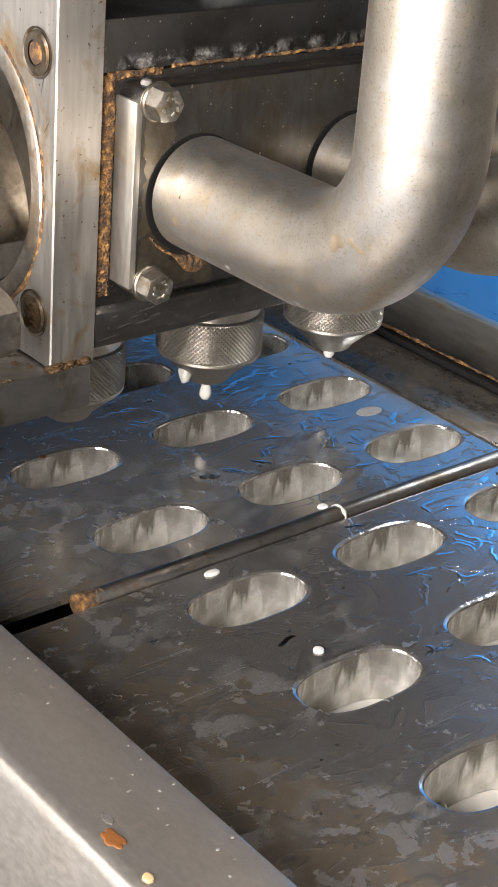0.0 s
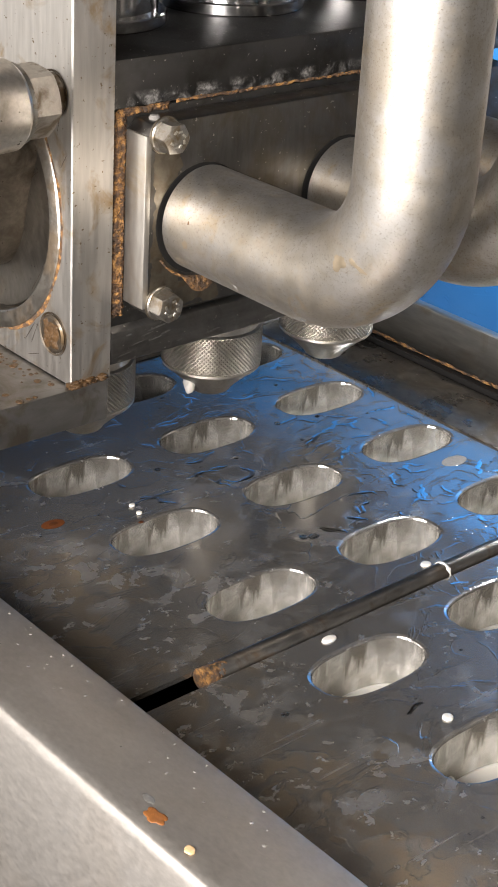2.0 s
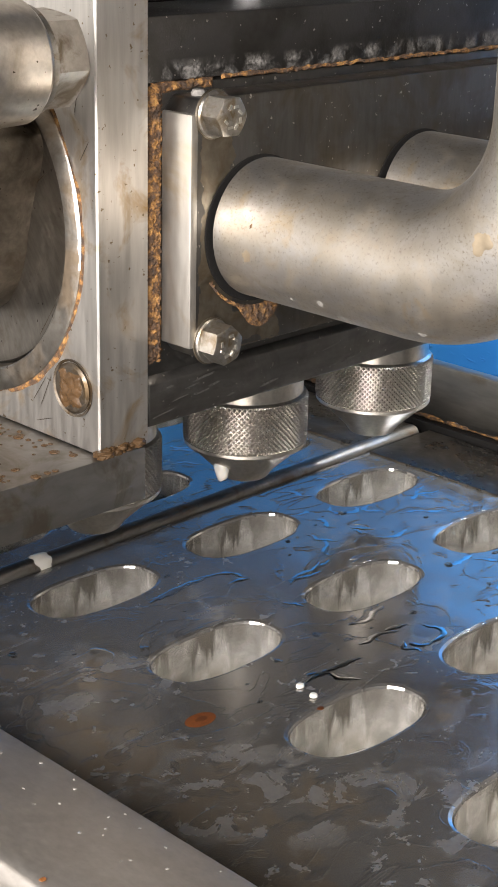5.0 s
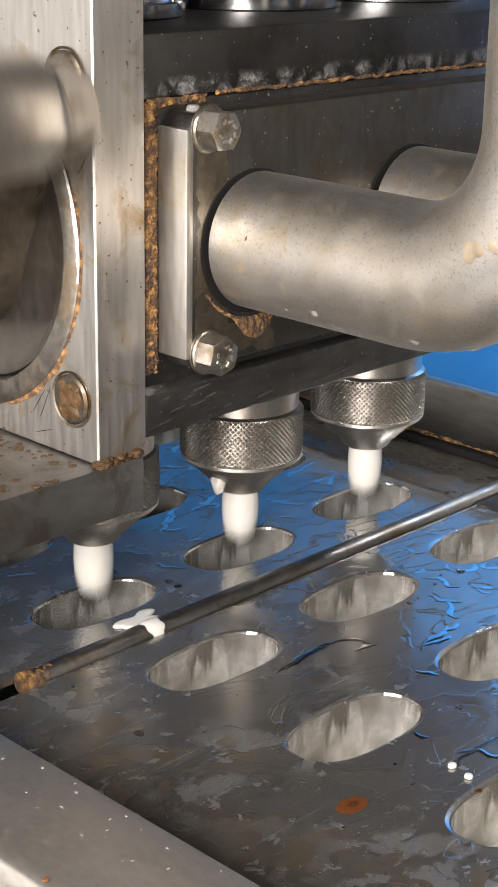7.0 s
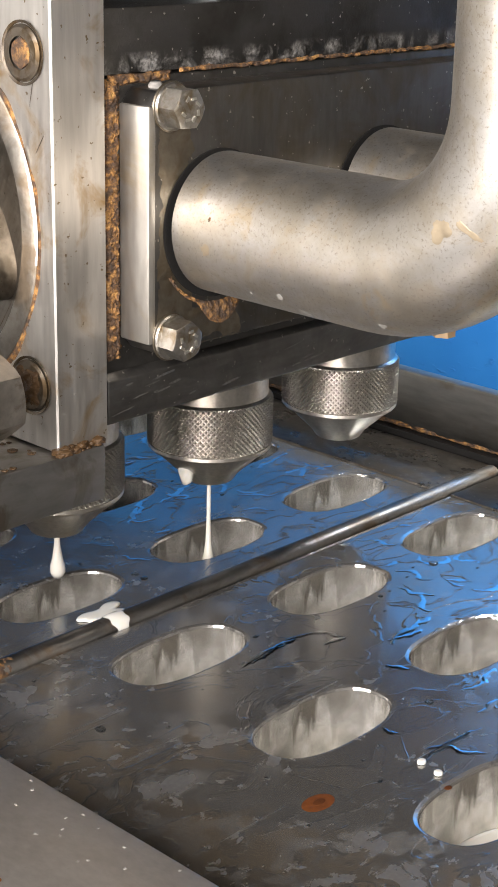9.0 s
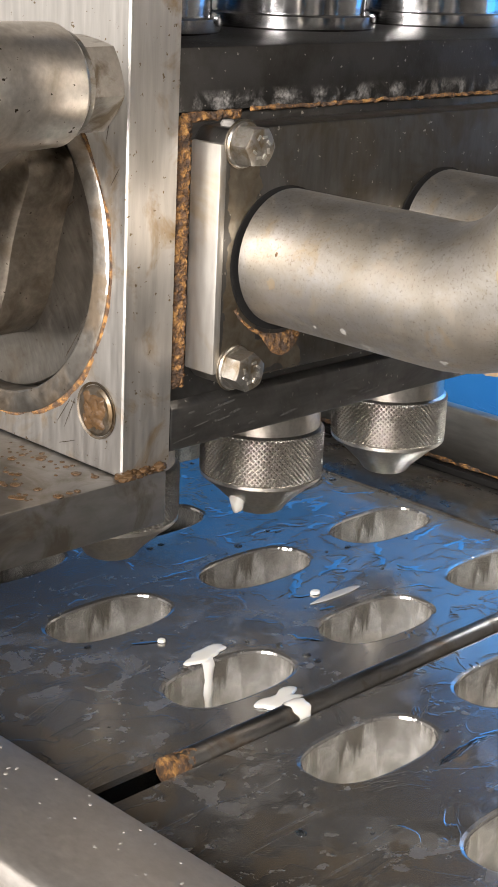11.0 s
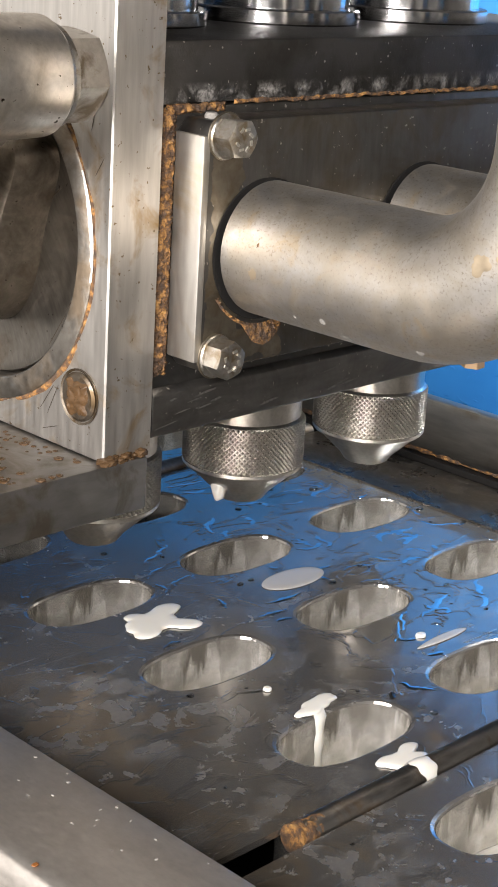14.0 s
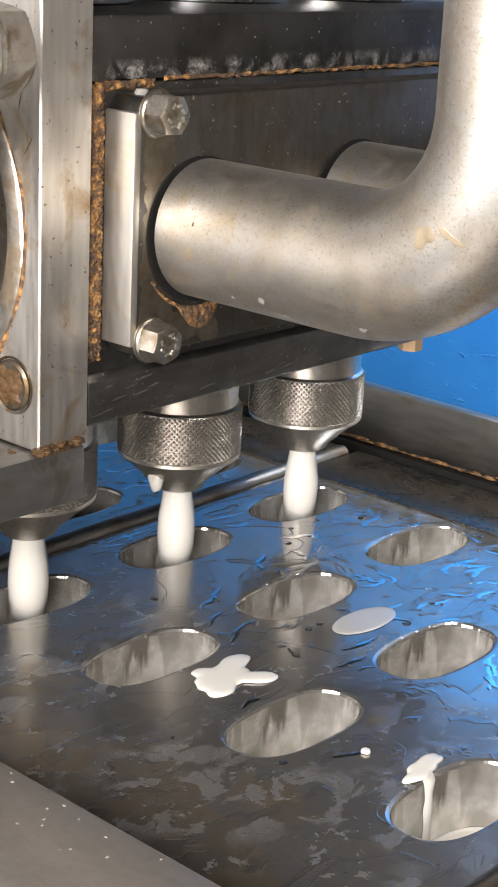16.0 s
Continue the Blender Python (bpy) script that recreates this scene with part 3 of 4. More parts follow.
def pipe_point(s, phi, r):
    """A point on the pipe: s metres along its middle line, phi degrees round it (0: up or inward, 90: towards -y)."""
    arc = BEND * math.pi / 2
    if s < OUT:
        p, a = Vector((s, 0, 0)), 0.0
    elif s < OUT + arc:
        a = (s - OUT) / BEND
        p = Vector((OUT + BEND * math.sin(a), 0, BEND * (1 - math.cos(a))))
    else:
        p, a = Vector((OUT + BEND, 0, BEND + s - OUT - arc)), math.pi / 2
    w = Vector((-math.sin(a), 0, math.cos(a)))
    f = radians(phi)
    return p + r * (w * math.cos(f) + Vector((0, -1, 0)) * math.sin(f))


def pipe_mesh():
    bm = bmesh.new()
    seg = 72
    stops = [-0.006 + (OUT + 0.006) * i / 6 for i in range(6)] + [OUT + BEND * math.pi / 2 * i / 20 for i in range(21)] + [OUT + BEND * math.pi / 2 + 0.06 * i for i in range(1, 7)]
    rings = [[bm.verts.new(pipe_point(s, 360 * i / seg, PIPE_R)) for i in range(seg)] for s in stops]
    for a, b in zip(rings, rings[1:]):
        for i in range(seg):
            bm.faces.new((a[i], a[(i + 1) % seg], b[(i + 1) % seg], b[i]))
    return bm


def pipe_patch(s, phi, ls, lphi, seed, lift=0.00004):
    """An uneven thin patch that hugs the pipe."""
    bm = bmesh.new()
    mid = bm.verts.new(pipe_point(s, phi, PIPE_R + lift))
    rim = []
    for i in range(32):
        a = 2 * math.pi * i / 32
        k = 1 + 0.55 * noise.noise(Vector((math.cos(a) * 1.3, math.sin(a) * 1.3, seed))) + 0.25 * noise.noise(Vector((math.cos(a) * 3, math.sin(a) * 3, seed)))
        rim.append((ls * k * math.cos(a), lphi * k * math.sin(a)))
    loops = [[bm.verts.new(pipe_point(s + u * f, phi + v * f, PIPE_R + (lift if f < 1 else 0.00002))) for u, v in rim] for f in (0.25, 0.5, 0.75, 0.93, 1.0)]
    for i in range(32):
        j = (i + 1) % 32
        bm.faces.new((mid, loops[0][i], loops[0][j]))
        for a, b in zip(loops, loops[1:]):
            bm.faces.new((a[i], b[i], b[j], a[j]))
    return bm


def elbow_pipe():
    p = thing("elbow_pipe", (0, COLS[0] + PIPE_DY, PIPE_Z), "satin stainless elbow pipe turning upward, tea-stained", "pipe", "feed pipes")
    part("tube", pipe_mesh(), PIPE, p, "", 60)
    return p


ep = elbow_pipe()
for y in COLS[1:]:
    copy_thing(ep, pose(0, y + PIPE_DY, PIPE_Z))
for s_, ph, ls, lp, mat, lab in ((0.1285, 90, 0.0042, 9, TEA, "tea-coloured stain"), (0.1350, 107, 0.0012, 11, TEA, "tea-coloured run"), (0.0456, 128, 0.0014, 4, PALE, "dried milk drop"),
                                 (0.0545, 146, 0.0036, 6.5, GREYDOT, "grey dried drop"), (0.030, 133, 0.0008, 2, PALE, "dried speck"), (0.0135, 75, 0.0006, 2, RUST, "rust speck"),
                                 (0.088, 140, 0.0012, 3, PALE, "dried speck"), (0.012, 100, 0.0022, 5, TEA, "tea-coloured stain")):
    part("pipe_stain", pipe_patch(s_, ph, ls, lp, s_ * 99), mat, ep.children[0], lab, 60)


# ---- nozzles ----
def knurled_wall(r, z0, z1, around=74, rows=9, step=6, depth=0.0015):
    bm = bmesh.new()
    n, k = around * step, rows * step
    tri = lambda v: abs((v % 1.0) * 2 - 1)
    rings = []
    for j in range(k + 1):
        ring = []
        for i in range(n):
            u, v = i / step, j / step
            h = min(tri(u + v), tri(u - v)) * 1.25
            edge = min(1.0, j / 2, (k - j) / 2)
            rr = r - depth + depth * min(1.0, h) * edge
            a = 2 * math.pi * i / n
            ring.append(bm.verts.new((rr * math.cos(a), rr * math.sin(a), z0 + (z1 - z0) * j / k)))
        rings.append(ring)
    for a, b in zip(rings, rings[1:]):
        for i in range(n):
            bm.faces.new((a[i], a[(i + 1) % n], b[(i + 1) % n], b[i]))
    return bm


def nozzle():
    z = thing("filling_nozzle", (NOZ_X, COLS[0], 0), "stainless filling nozzle with a knurled nut", "nozzle", "filling nozzles")
    part("collar", spin([(0.029, -0.033), (0.0296, -0.0375), (0.0296, -0.0700), (0.031, -0.0712), (0.0, -0.0712)], 64), KNURL, z)
    nut = part("knurled_nut", knurled_wall(0.0322, -0.0965, -0.0712), KNURL, z, "diamond-knurled nut", 20)
    part("nut_lip", spin([(0.0, -0.0968), (0.0316, -0.0962), (0.0318, -0.0978), (0.0306, -0.0992), (0.0, -0.0992)], 64), KNURL, nut)
    part("tip", spin([(0.0, -0.099), (0.0272, -0.0990), (0.0250, -0.1035), (0.0152, -0.1128), (0.0128, -0.1165), (0.0118, -0.1172), (0.0070, -0.1172), (0.0066, -0.112), (0, -0.112)], 56), KNURL, z, "smooth conical outlet")
    return z


nz = nozzle()
nz.location.z = -0.0023
for y in COLS[1:]:
    copy_thing(nz, pose(NOZ_X, y, -0.0023))


bm = bmesh.new()
bmesh.ops.create_icosphere(bm, subdivisions=3, radius=0.0042)
for v in bm.verts:
    v.co *= 1 + 0.25 * noise.noise(v.co * 300)
    v.co = Vector((v.co.x, v.co.y * 0.8, v.co.z * (1.5 if v.co.z < 0 else 0.9)))
res = part("milk_residue", bm, MILK, None, "white milk residue clinging to a nozzle tip", 60)
res.location = (NOZ_X + 0.004, COLS[1] - 0.0205, -0.1108)
tagged(res, category="milk")


# ---- cylinders on the top plate ----
def piston_cylinder():
    c = thing("dosing_cylinder", (NOZ_X, COLS[0], 0.1258), "polished dosing cylinder with a flanged foot", "cylinder", "dosing cylinders")
    part("foot", spin([(0, 0), (0.0435, 0), (0.0442, 0.0008), (0.0442, 0.0062), (0.0434, 0.007), (0, 0.007)], 64), POLISH, c)
    part("barrel", spin([(0, 0.007), (0.0395, 0.007), (0.0395, 0.20), (0.037, 0.205), (0, 0.205)], 64), POLISH, c)
    return c


pc = piston_cylinder()
for y in COLS[1:]:
    copy_thing(pc, pose(NOZ_X, y, 0.1258))

BX, BZ = -0.1065, 0.0423


def end_plate():
    e = thing("end_plate", (0, 0, 0), "thick brushed steel end plate with a large bore", "machine plate")
    x0, x1, z0, z1 = -0.30, -0.0226, -0.0420, 0.30
    y0, y1 = -0.0466, -0.0211
    # slab with a round hole, from a ring of quads
    bm = bmesh.new()
    seg, rb = 72, 0.066
    angles = [2 * math.pi * i / seg for i in range(seg)]
    for x, z in ((x0, z0), (x0, z1), (x1, z0), (x1, z1)):
        a = math.atan2(z - BZ, x - BX) % (2 * math.pi)
        k = min(range(seg), key=lambda i: abs(angles[i] - a))
        angles[k] = a
    def rim(a):
        c, s = math.cos(a), math.sin(a)
        t = min([(x1 - BX) / c if c > 1e-9 else 9, (x0 - BX) / c if c < -1e-9 else 9, (z1 - BZ) / s if s > 1e-9 else 9, (z0 - BZ) / s if s < -1e-9 else 9])
        return BX + c * t, BZ + s * t
    loops = []
    ch = 0.0007
    for y, f in ((y0, 0), (y0 + ch, 1), (y1, 1)):
        ring = []
        for a in angles:
            x, z = rim(a)
            if f == 0:
                x, z = min(x, x1 - ch), max(z, z0 + ch)
            ring.append(bm.verts.new((x, y, z)))
        loops.append(ring)
    inner = [[bm.verts.new((BX + rb * math.cos(a), y, BZ + rb * math.sin(a))) for a in angles] for y in (y0, y1)]
    for i in range(seg):
        j = (i + 1) % seg
        bm.faces.new((loops[0][i], loops[0][j], inner[0][j], inner[0][i]))
        for a, b in zip(loops, loops[1:]):
            bm.faces.new((a[i], a[j], b[j], b[i]))
        bm.faces.new((loops[2][i], loops[2][j], inner[1][j], inner[1][i]))
        bm.faces.new((inner[0][i], inner[0][j], inner[1][j], inner[1][i]))
    part("slab", bm, ENDPLATE, e, "", 25)
    m = Matrix.Translation((BX, y0, BZ)) @ Matrix.Rotation(radians(90), 4, "X")
    part("bore_ring", spin([(0.0656, -0.016), (0.0656, 0.0006), (0.0662, 0.0011), (0.0744, 0.0011), (0.0750, 0.0007), (0.0752, -0.0005)], 96, False, m), RING, e, "turned ring round the bore with rusty rim")
    # ragged rust round the ring
    bm = bmesh.new()
    prev = None
    for i in range(161):
        a = radians(-88 + 150 * i / 160)
        g = noise.noise(Vector((i * 0.09, 3.3, 0.0)))
        w = max(0.0002, 0.0011 + 0.0022 * g + (0.0012 if -70 < math.degrees(a) < -30 else 0))
        row = []
        for k in range(4):
            r = 0.0750 + w * k / 3
            h = noise.noise(Vector((i * 0.5, k * 1.7, 9.1)))
            row.append(bm.verts.new((BX + r * math.cos(a), y0 - (0.0005 + 0.0004 * h if k < 3 else -0.0002), BZ + r * math.sin(a))))
        if prev:
            for k in range(3):
                bm.faces.new((prev[k], prev[k + 1], row[k + 1], row[k]))
        prev = row
    part("ring_rust", bm, RUST, e, "ragged brown rust round the ring", 60)
    bm = bmesh.new()
    prev = None
    for i in range(61):
        a = radians(-8 + 34 * i / 60)
        w = max(0.0003, 0.0026 * math.sin(math.pi * (i + 1) / 62) + 0.0012 * noise.noise(Vector((i * 0.21, 1.1, 0.0))))
        row = []
        for k in range(4):
            r = 0.0755 - w * k / 3
            h = noise.noise(Vector((i * 0.6, k * 1.7, 4.1)))
            row.append(bm.verts.new((BX + r * math.cos(a), y0 - 0.0012 - (0.0004 + 0.0003 * h if 0 < k < 3 else -0.0003), BZ + r * math.sin(a))))
        if prev:
            for k in range(3):
                bm.faces.new((prev[k], prev[k + 1], row[k + 1], row[k]))
        prev = row
    rng = random.Random(31)
    for k in range(9):
        m2 = Matrix.Translation((rng.uniform(-0.06, -0.028), y0 - 0.00006, rng.uniform(-0.038, 0.10))) @ Matrix.Rotation(rng.uniform(0.2, 1.3), 4, "Y") @ Matrix.Rotation(radians(90), 4, "X")
        sb = splash(0.00022, rng.uniform(0.004, 0.011), 0.00005, 300 + k, 0.3)
        bmesh.ops.transform(sb, matrix=m2, verts=sb.verts[:])
        part("scratch", sb, SCREW, e, "fine dark scratch", 60)
    part("white_corrosion", bm, MILK, e, "white corrosion on the ring edge", 60)
    return e


end_plate()


def socket_screw():
    s = thing("socket_screw", (-0.0382, -0.0466, 0.1100), "countersunk socket screw with a rusty hexagon recess", "screw", "end plate screws")
    m = Matrix.Rotation(radians(90), 4, "X")
    part("seat", spin([(0.0118, 0.0002), (0.0118, 0.0008), (0.0108, 0.0004), (0.0106, -0.001)], 48, False, m), SCREW, s, "dark countersink rim")
    bm = spin([(0.0105, -0.0006), (0.0104, 0.0007), (0.0092, 0.0016), (0.0060, 0.0017)], 48, False, m)
    part("screw_head", bm, SCREW, s, "grimy screw head")
    part("recess", hex_prism(0.0102, 0.0012, Matrix.Translation((0, -0.0004, 0)) @ m), RUST, s, "rusty hexagon recess")
    return s


ss = socket_screw()
low_screw = copy_thing(ss, pose(-0.0382, -0.0466, -0.0172))
bm = crust(-0.0088, 0.0088, -0.0088, 0.0088, 40, 40, 0.0022, 9, 0.25, Matrix.Rotation(radians(-90), 4, "Z") @ Matrix.Translation((0.0009, 0, 0)), 0.5)
for v in [v for v in bm.verts if math.hypot(v.co.x, v.co.z) > 0.0092]:
    bm.verts.remove(v)
oily = part("screw_grime", bm, GRIME, low_screw, "oily rusty grime filling the screw", 60)


def support_shelf():
    s = thing("support_shelf", (0, 0, 0), "dark greasy steel shelf under the end plate", "bracket")
    part("shelf_slab", box(-0.30, -0.0205, -0.30, -0.0235, -0.0660, -0.0425, 0.0015), SHELF, s, "greasy dark steel slab")
    rng = random.Random(12)
    bm = bmesh.new()
    for i in range(60):
        b = bmesh.new()
        bmesh.ops.create_icosphere(b, subdivisions=1, radius=0.0009 + 0.002 * rng.random())
        merge(bm, b, Matrix.Translation((-0.0222 + rng.uniform(-0.003, 0.001), rng.uniform(-0.046, -0.0245), -0.0418 + rng.uniform(-0.001, 0.0016))) @ Matrix.Diagonal((1, 1.3, 0.7, 1)))
    part("rust_grime", bm, GRIME, s, "rusty grime in the corner")
    bm = bmesh.new()
    for i in range(170):
        b = bmesh.new()
        bmesh.ops.create_icosphere(b, subdivisions=1, radius=0.0006 + 0.0016 * rng.random() ** 2)
        merge(bm, b, Matrix.Translation((rng.uniform(-0.09, -0.022), rng.uniform(-0.17, -0.050), -0.0424)) @ Matrix.Diagonal((1.2, 1.2, 0.35, 1)))
    part("grime_specks", bm, GRIME, s, "brown grime specks")
    return s


support_shelf()


# ---- swinging valve rotor and lever ----
def valve_rotor():
    v = thing("valve_rotor", (BX, 0, BZ), "worn grimy valve rotor seated in the bore", "valve")
    back = Matrix.Rotation(radians(90), 4, "X")
    part("rotor_disc", spin([(0, 0.0395), (0.046, 0.0400), (0.056, 0.0412), (0.0605, 0.0424), (0.0634, 0.0426), (0.0640, 0.0412), (0.0640, 0.022), (0, 0.022)], 96, False, back), DISC, v, "worn dished disc with a raised rim")
    pts = [(-0.03, 0.030), (0.0, 0.0335), (0.018, 0.031), (0.031, 0.021), (0.042, 0.009), (0.049, -0.002), (0.0545, -0.014), (0.055, -0.022), (0.0517, -0.0285), (0.044, -0.031), (0.02, -0.030), (-0.01, -0.036), (-0.034, -0.028), (-0.044, 0.0)]
    turn = radians(31)
    pts = [(x * math.cos(turn) - z * math.sin(turn), x * math.sin(turn) + z * math.cos(turn)) for x, z in pts]
    part("rotor_lug", extrude_outline(softened(pts), -0.064, -0.030, "y", 0.005), GRIMY, v, "grimy pitted cast lug")
    return v


ROTOR = valve_rotor()
LX, LZ = -0.1060, 0.0598


def valve_lever():
    v = thing("valve_lever", (LX, 0, LZ), "heavy worn cast lever with a large bolted boss", "lever")
    R = 0.1070
    back = Matrix.Translation((R, -0.0875, 0)) @ Matrix.Rotation(radians(90), 4, "X")
    part("boss", spin([(0, 0), (0.0195, 0), (0.0215, 0.0025), (0.0218, 0.012), (0.0218, 0.040), (0.0205, 0.0425), (0, 0.0425)], 56, False, back), CAST, v, "round worn boss")
    # spoke from the boss towards the pivot
    pts = [(R + 0.004, 0.0175), (0.085, 0.0165), (0.055, 0.019), (0.02, 0.026), (-0.02, 0.028), (-0.045, 0.016), (-0.045, -0.018), (-0.015, -0.030), (0.02, -0.027), (0.055, -0.019), (0.085, -0.0165), (R + 0.004, -0.0175)]
    part("spoke", extrude_outline(softened(pts), -0.125, -0.0935, "y", 0.005), CAST, v, "broad cast spoke")
    m = Matrix.Translation((R, -0.0872, 0)) @ Matrix.Rotation(radians(-90), 4, "X")
    part("washer", spin([(0, 0), (0.0188, 0), (0.0190, 0.0010), (0.0190, 0.0024), (0.018, 0.0030), (0, 0.0030)], 56, False, m), BOLT, v, "bright spring washer")
    m = Matrix.Translation((R, -0.0842, 0)) @ Matrix.Rotation(radians(-90), 4, "X") @ Matrix.Rotation(radians(10), 4, "Z")
    part("nut", hex_prism(0.0305, 0.0155, m), NUT, v, "large worn hexagon nut")
    return v


LEVER = valve_lever()


# ---- rails ----
def rails():
    n = thing("near_rail", (0, 0, 0), "scuffed grey stainless side rail with rounded edge", "rail", "side rails")
    pts = [(y + 0.0045, z if z == -0.30 else z - 0.0068) for y, z in ((-0.119, -0.30), (-0.119, -0.1225), (-0.1205, -0.1205), (-0.166, -0.1195), (-0.171, -0.1215), (-0.1735, -0.1265), (-0.174, -0.30))]
    part("rail_body", extrude_outline(pts, -1.2, 1.2, "x", 0.0008), RAIL, n)
    sp = part("rust_spot", splash(0.0075, 0.0048, 0.0005, 41, 0.7), ORANGE, n, "orange-brown rust spot")
    sp.location = (0.197, -0.1580, -0.1264)
    sp = part("yellow_chip", splash(0.0036, 0.0030, 0.0012, 43, 0.6), BRASS, n, "yellow dried chip")
    sp.location = (0.222, -0.1600, -0.1263)
    sp = part("milk_smear", splash(0.0050, 0.0030, 0.0002, 44, 0.7), GREYDOT, n, "pale dried smear")
    sp.location = (0.186, -0.1530, -0.1265)
    sp = part("rust_spot", splash(0.0014, 0.0018, 0.0004, 42, 0.6), ORANGE, n, "orange rust spot")
    sp.location = (0.0865, -0.1640, -0.1268)
    rng = random.Random(8)
    for i in range(60):
        sp = part("milk_speck", splash(0.0004 + 0.0007 * rng.random(), 0.0004 + 0.0009 * rng.random(), 0.0003, 50 + i, 0.5), PALE, n, "pale dried milk speck")
        sp.location = (rng.uniform(-0.02, 0.24), rng.uniform(-0.154, -0.1185), -0.12705)
    f = thing("far_rail", (0, 0, 0), "dark grey steel far side rail with a rusty lower edge", "rail", "side rails")
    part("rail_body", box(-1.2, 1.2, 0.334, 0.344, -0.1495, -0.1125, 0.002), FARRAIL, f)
    # solid black box that paints the shade below the rail
    part("rail_foot", box(-1.2, 1.2, 0.328, 0.343, -0.30, -0.1498, 0), BLACK, f, "black box painting the shade under the rail")
    face = Matrix.Translation((0, 0.3339, 0)) @ Matrix.Rotation(radians(-90), 4, "Z")
    part("rail_rust", crust(-0.32, 0.12, -0.1495, -0.1462, 500, 8, 0.0007, 7, 0.80, face), RUST, f, "thin orange rust along the lower edge", 60)
    # unseen bed, coloured black so the gaps between the plates stay dark
    g = thing("conveyor_bed", (0, 0, 0), "unseen bed under the mould plates, blackened to darken the gaps", "machine bed")
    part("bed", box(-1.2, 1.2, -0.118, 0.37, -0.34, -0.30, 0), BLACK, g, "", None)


rails()


# ---- mould plates ----
EA, EB = 0.0345, 0.0176  # half length across, half width along the conveyor
SEG = 48


def oval(s=1.0, grow=0.0):
    out = []
    for i in range(SEG):
        a = 2 * math.pi * i / SEG
        c, q = math.cos(a), math.sin(a)
        p = 0.77
        out.append(((EB * s + grow) * math.copysign(abs(c) ** p, c), (EA * s + grow) * math.copysign(abs(q) ** p, q)))
    return out


def plate_mesh():
    bm = bmesh.new()
    hx, hy = PITCH / 2, 0.05065
    gap = 0.0068
    th = 0.003
    def cell(cx, cy, x0, x1, y0, y1):
        es = [oval(1.0, 0.0022), oval(1.0, 0.0007), oval(1.0, 0.0)]
        loops = [[bm.verts.new((cx + x, cy + y, z)) for x, y in e] for e, z in zip(es, (0.0, -0.0005, -0.0022))]
        rect = []
        for i in range(SEG):
            a = 2 * math.pi * i / SEG
            c, s = math.cos(a), math.sin(a)
            t = min((x1 if c > 0 else -x0) / abs(c) if abs(c) > 1e-9 else 9, (y1 if s > 0 else -y0) / abs(s) if abs(s) > 1e-9 else 9)
            rect.append([c * t, s * t])
        for qx, qy in ((x0, y0), (x0, y1), (x1, y0), (x1, y1)):
            k = min(range(SEG), key=lambda i: (rect[i][0] - qx) ** 2 + (rect[i][1] - qy) ** 2)
            rect[k] = [qx, qy]
        outer = [bm.verts.new((cx + x, cy + y, 0.0)) for x, y in rect]
        for a, b in ((outer, loops[0]), (loops[0], loops[1]), (loops[1], loops[2])):
            for i in range(SEG):
                j = (i + 1) % SEG
                bm.faces.new((a[i], a[j], b[j], b[i]))
    for r in range(4):
        for c, y in enumerate(COLS):
            cell((r + 0.5) * PITCH, y, -hx + (gap if r == 0 else 0), hx - (gap if r == 3 else 0), -hy, hy)
    L0, L1 = gap, 4 * PITCH - gap
    for y0, y1 in ((-0.112, COLS[0] - hy), (COLS[2] + hy, 0.326)):
        bm.faces.new([bm.verts.new(p) for p in ((L0, y0, 0), (L1, y0, 0), (L1, y1, 0), (L0, y1, 0))])
    for x in (L0, L1):
        bm.faces.new([bm.verts.new(p) for p in ((x, -0.112, 0), (x, 0.326, 0), (x, 0.326, -th), (x, -0.112, -th))])
    for y in (-0.112, 0.326):
        bm.faces.new([bm.verts.new(p) for p in ((L0, y, 0), (L1, y, 0), (L1, y, -th), (L0, y, -th))])
    bmesh.ops.remove_doubles(bm, verts=bm.verts[:], dist=1e-5)
    return bm


def cup_mesh():
    bm = bmesh.new()
    loops = [[bm.verts.new((x, y, z)) for x, y in oval(s)] for s, z in ((0.999, -0.0015), (0.97, -0.03), (0.93, -0.07), (0.90, -0.09), (0.80, -0.098), (0.5, -0.1))]
    for a, b in zip(loops, loops[1:]):
        for i in range(SEG):
            j = (i + 1) % SEG
            bm.faces.new((a[i], a[j], b[j], b[i]))
    bm.faces.new(loops[-1])
    return bm


def milk_mesh():
    bm = bmesh.new()
    loops = [[bm.verts.new((x, y, z)) for x, y in oval(s)] for s, z in ((0.963, 0.0012), (0.94, 0.0003), (0.90, 0.0), (0.4, 0.0))]
    for a, b in zip(loops, loops[1:]):
        for i in range(SEG):
            j = (i + 1) % SEG
            bm.faces.new((a[i], a[j], b[j], b[i]))
    bm.faces.new(loops[-1])
    return bm


def knob_mesh():
    return spin([(0.0021, -0.001), (0.0021, 0.0012), (0.0016, 0.0022), (0.0008, 0.0027), (0, 0.0028)], 14, False, ALONG_X)


def rod_mesh():
    return spin([(0, -0.052), (0.0052, -0.052), (0.0058, -0.0512), (0.0058, 0.318), (0, 0.318)], 28, False, ALONG_Y)


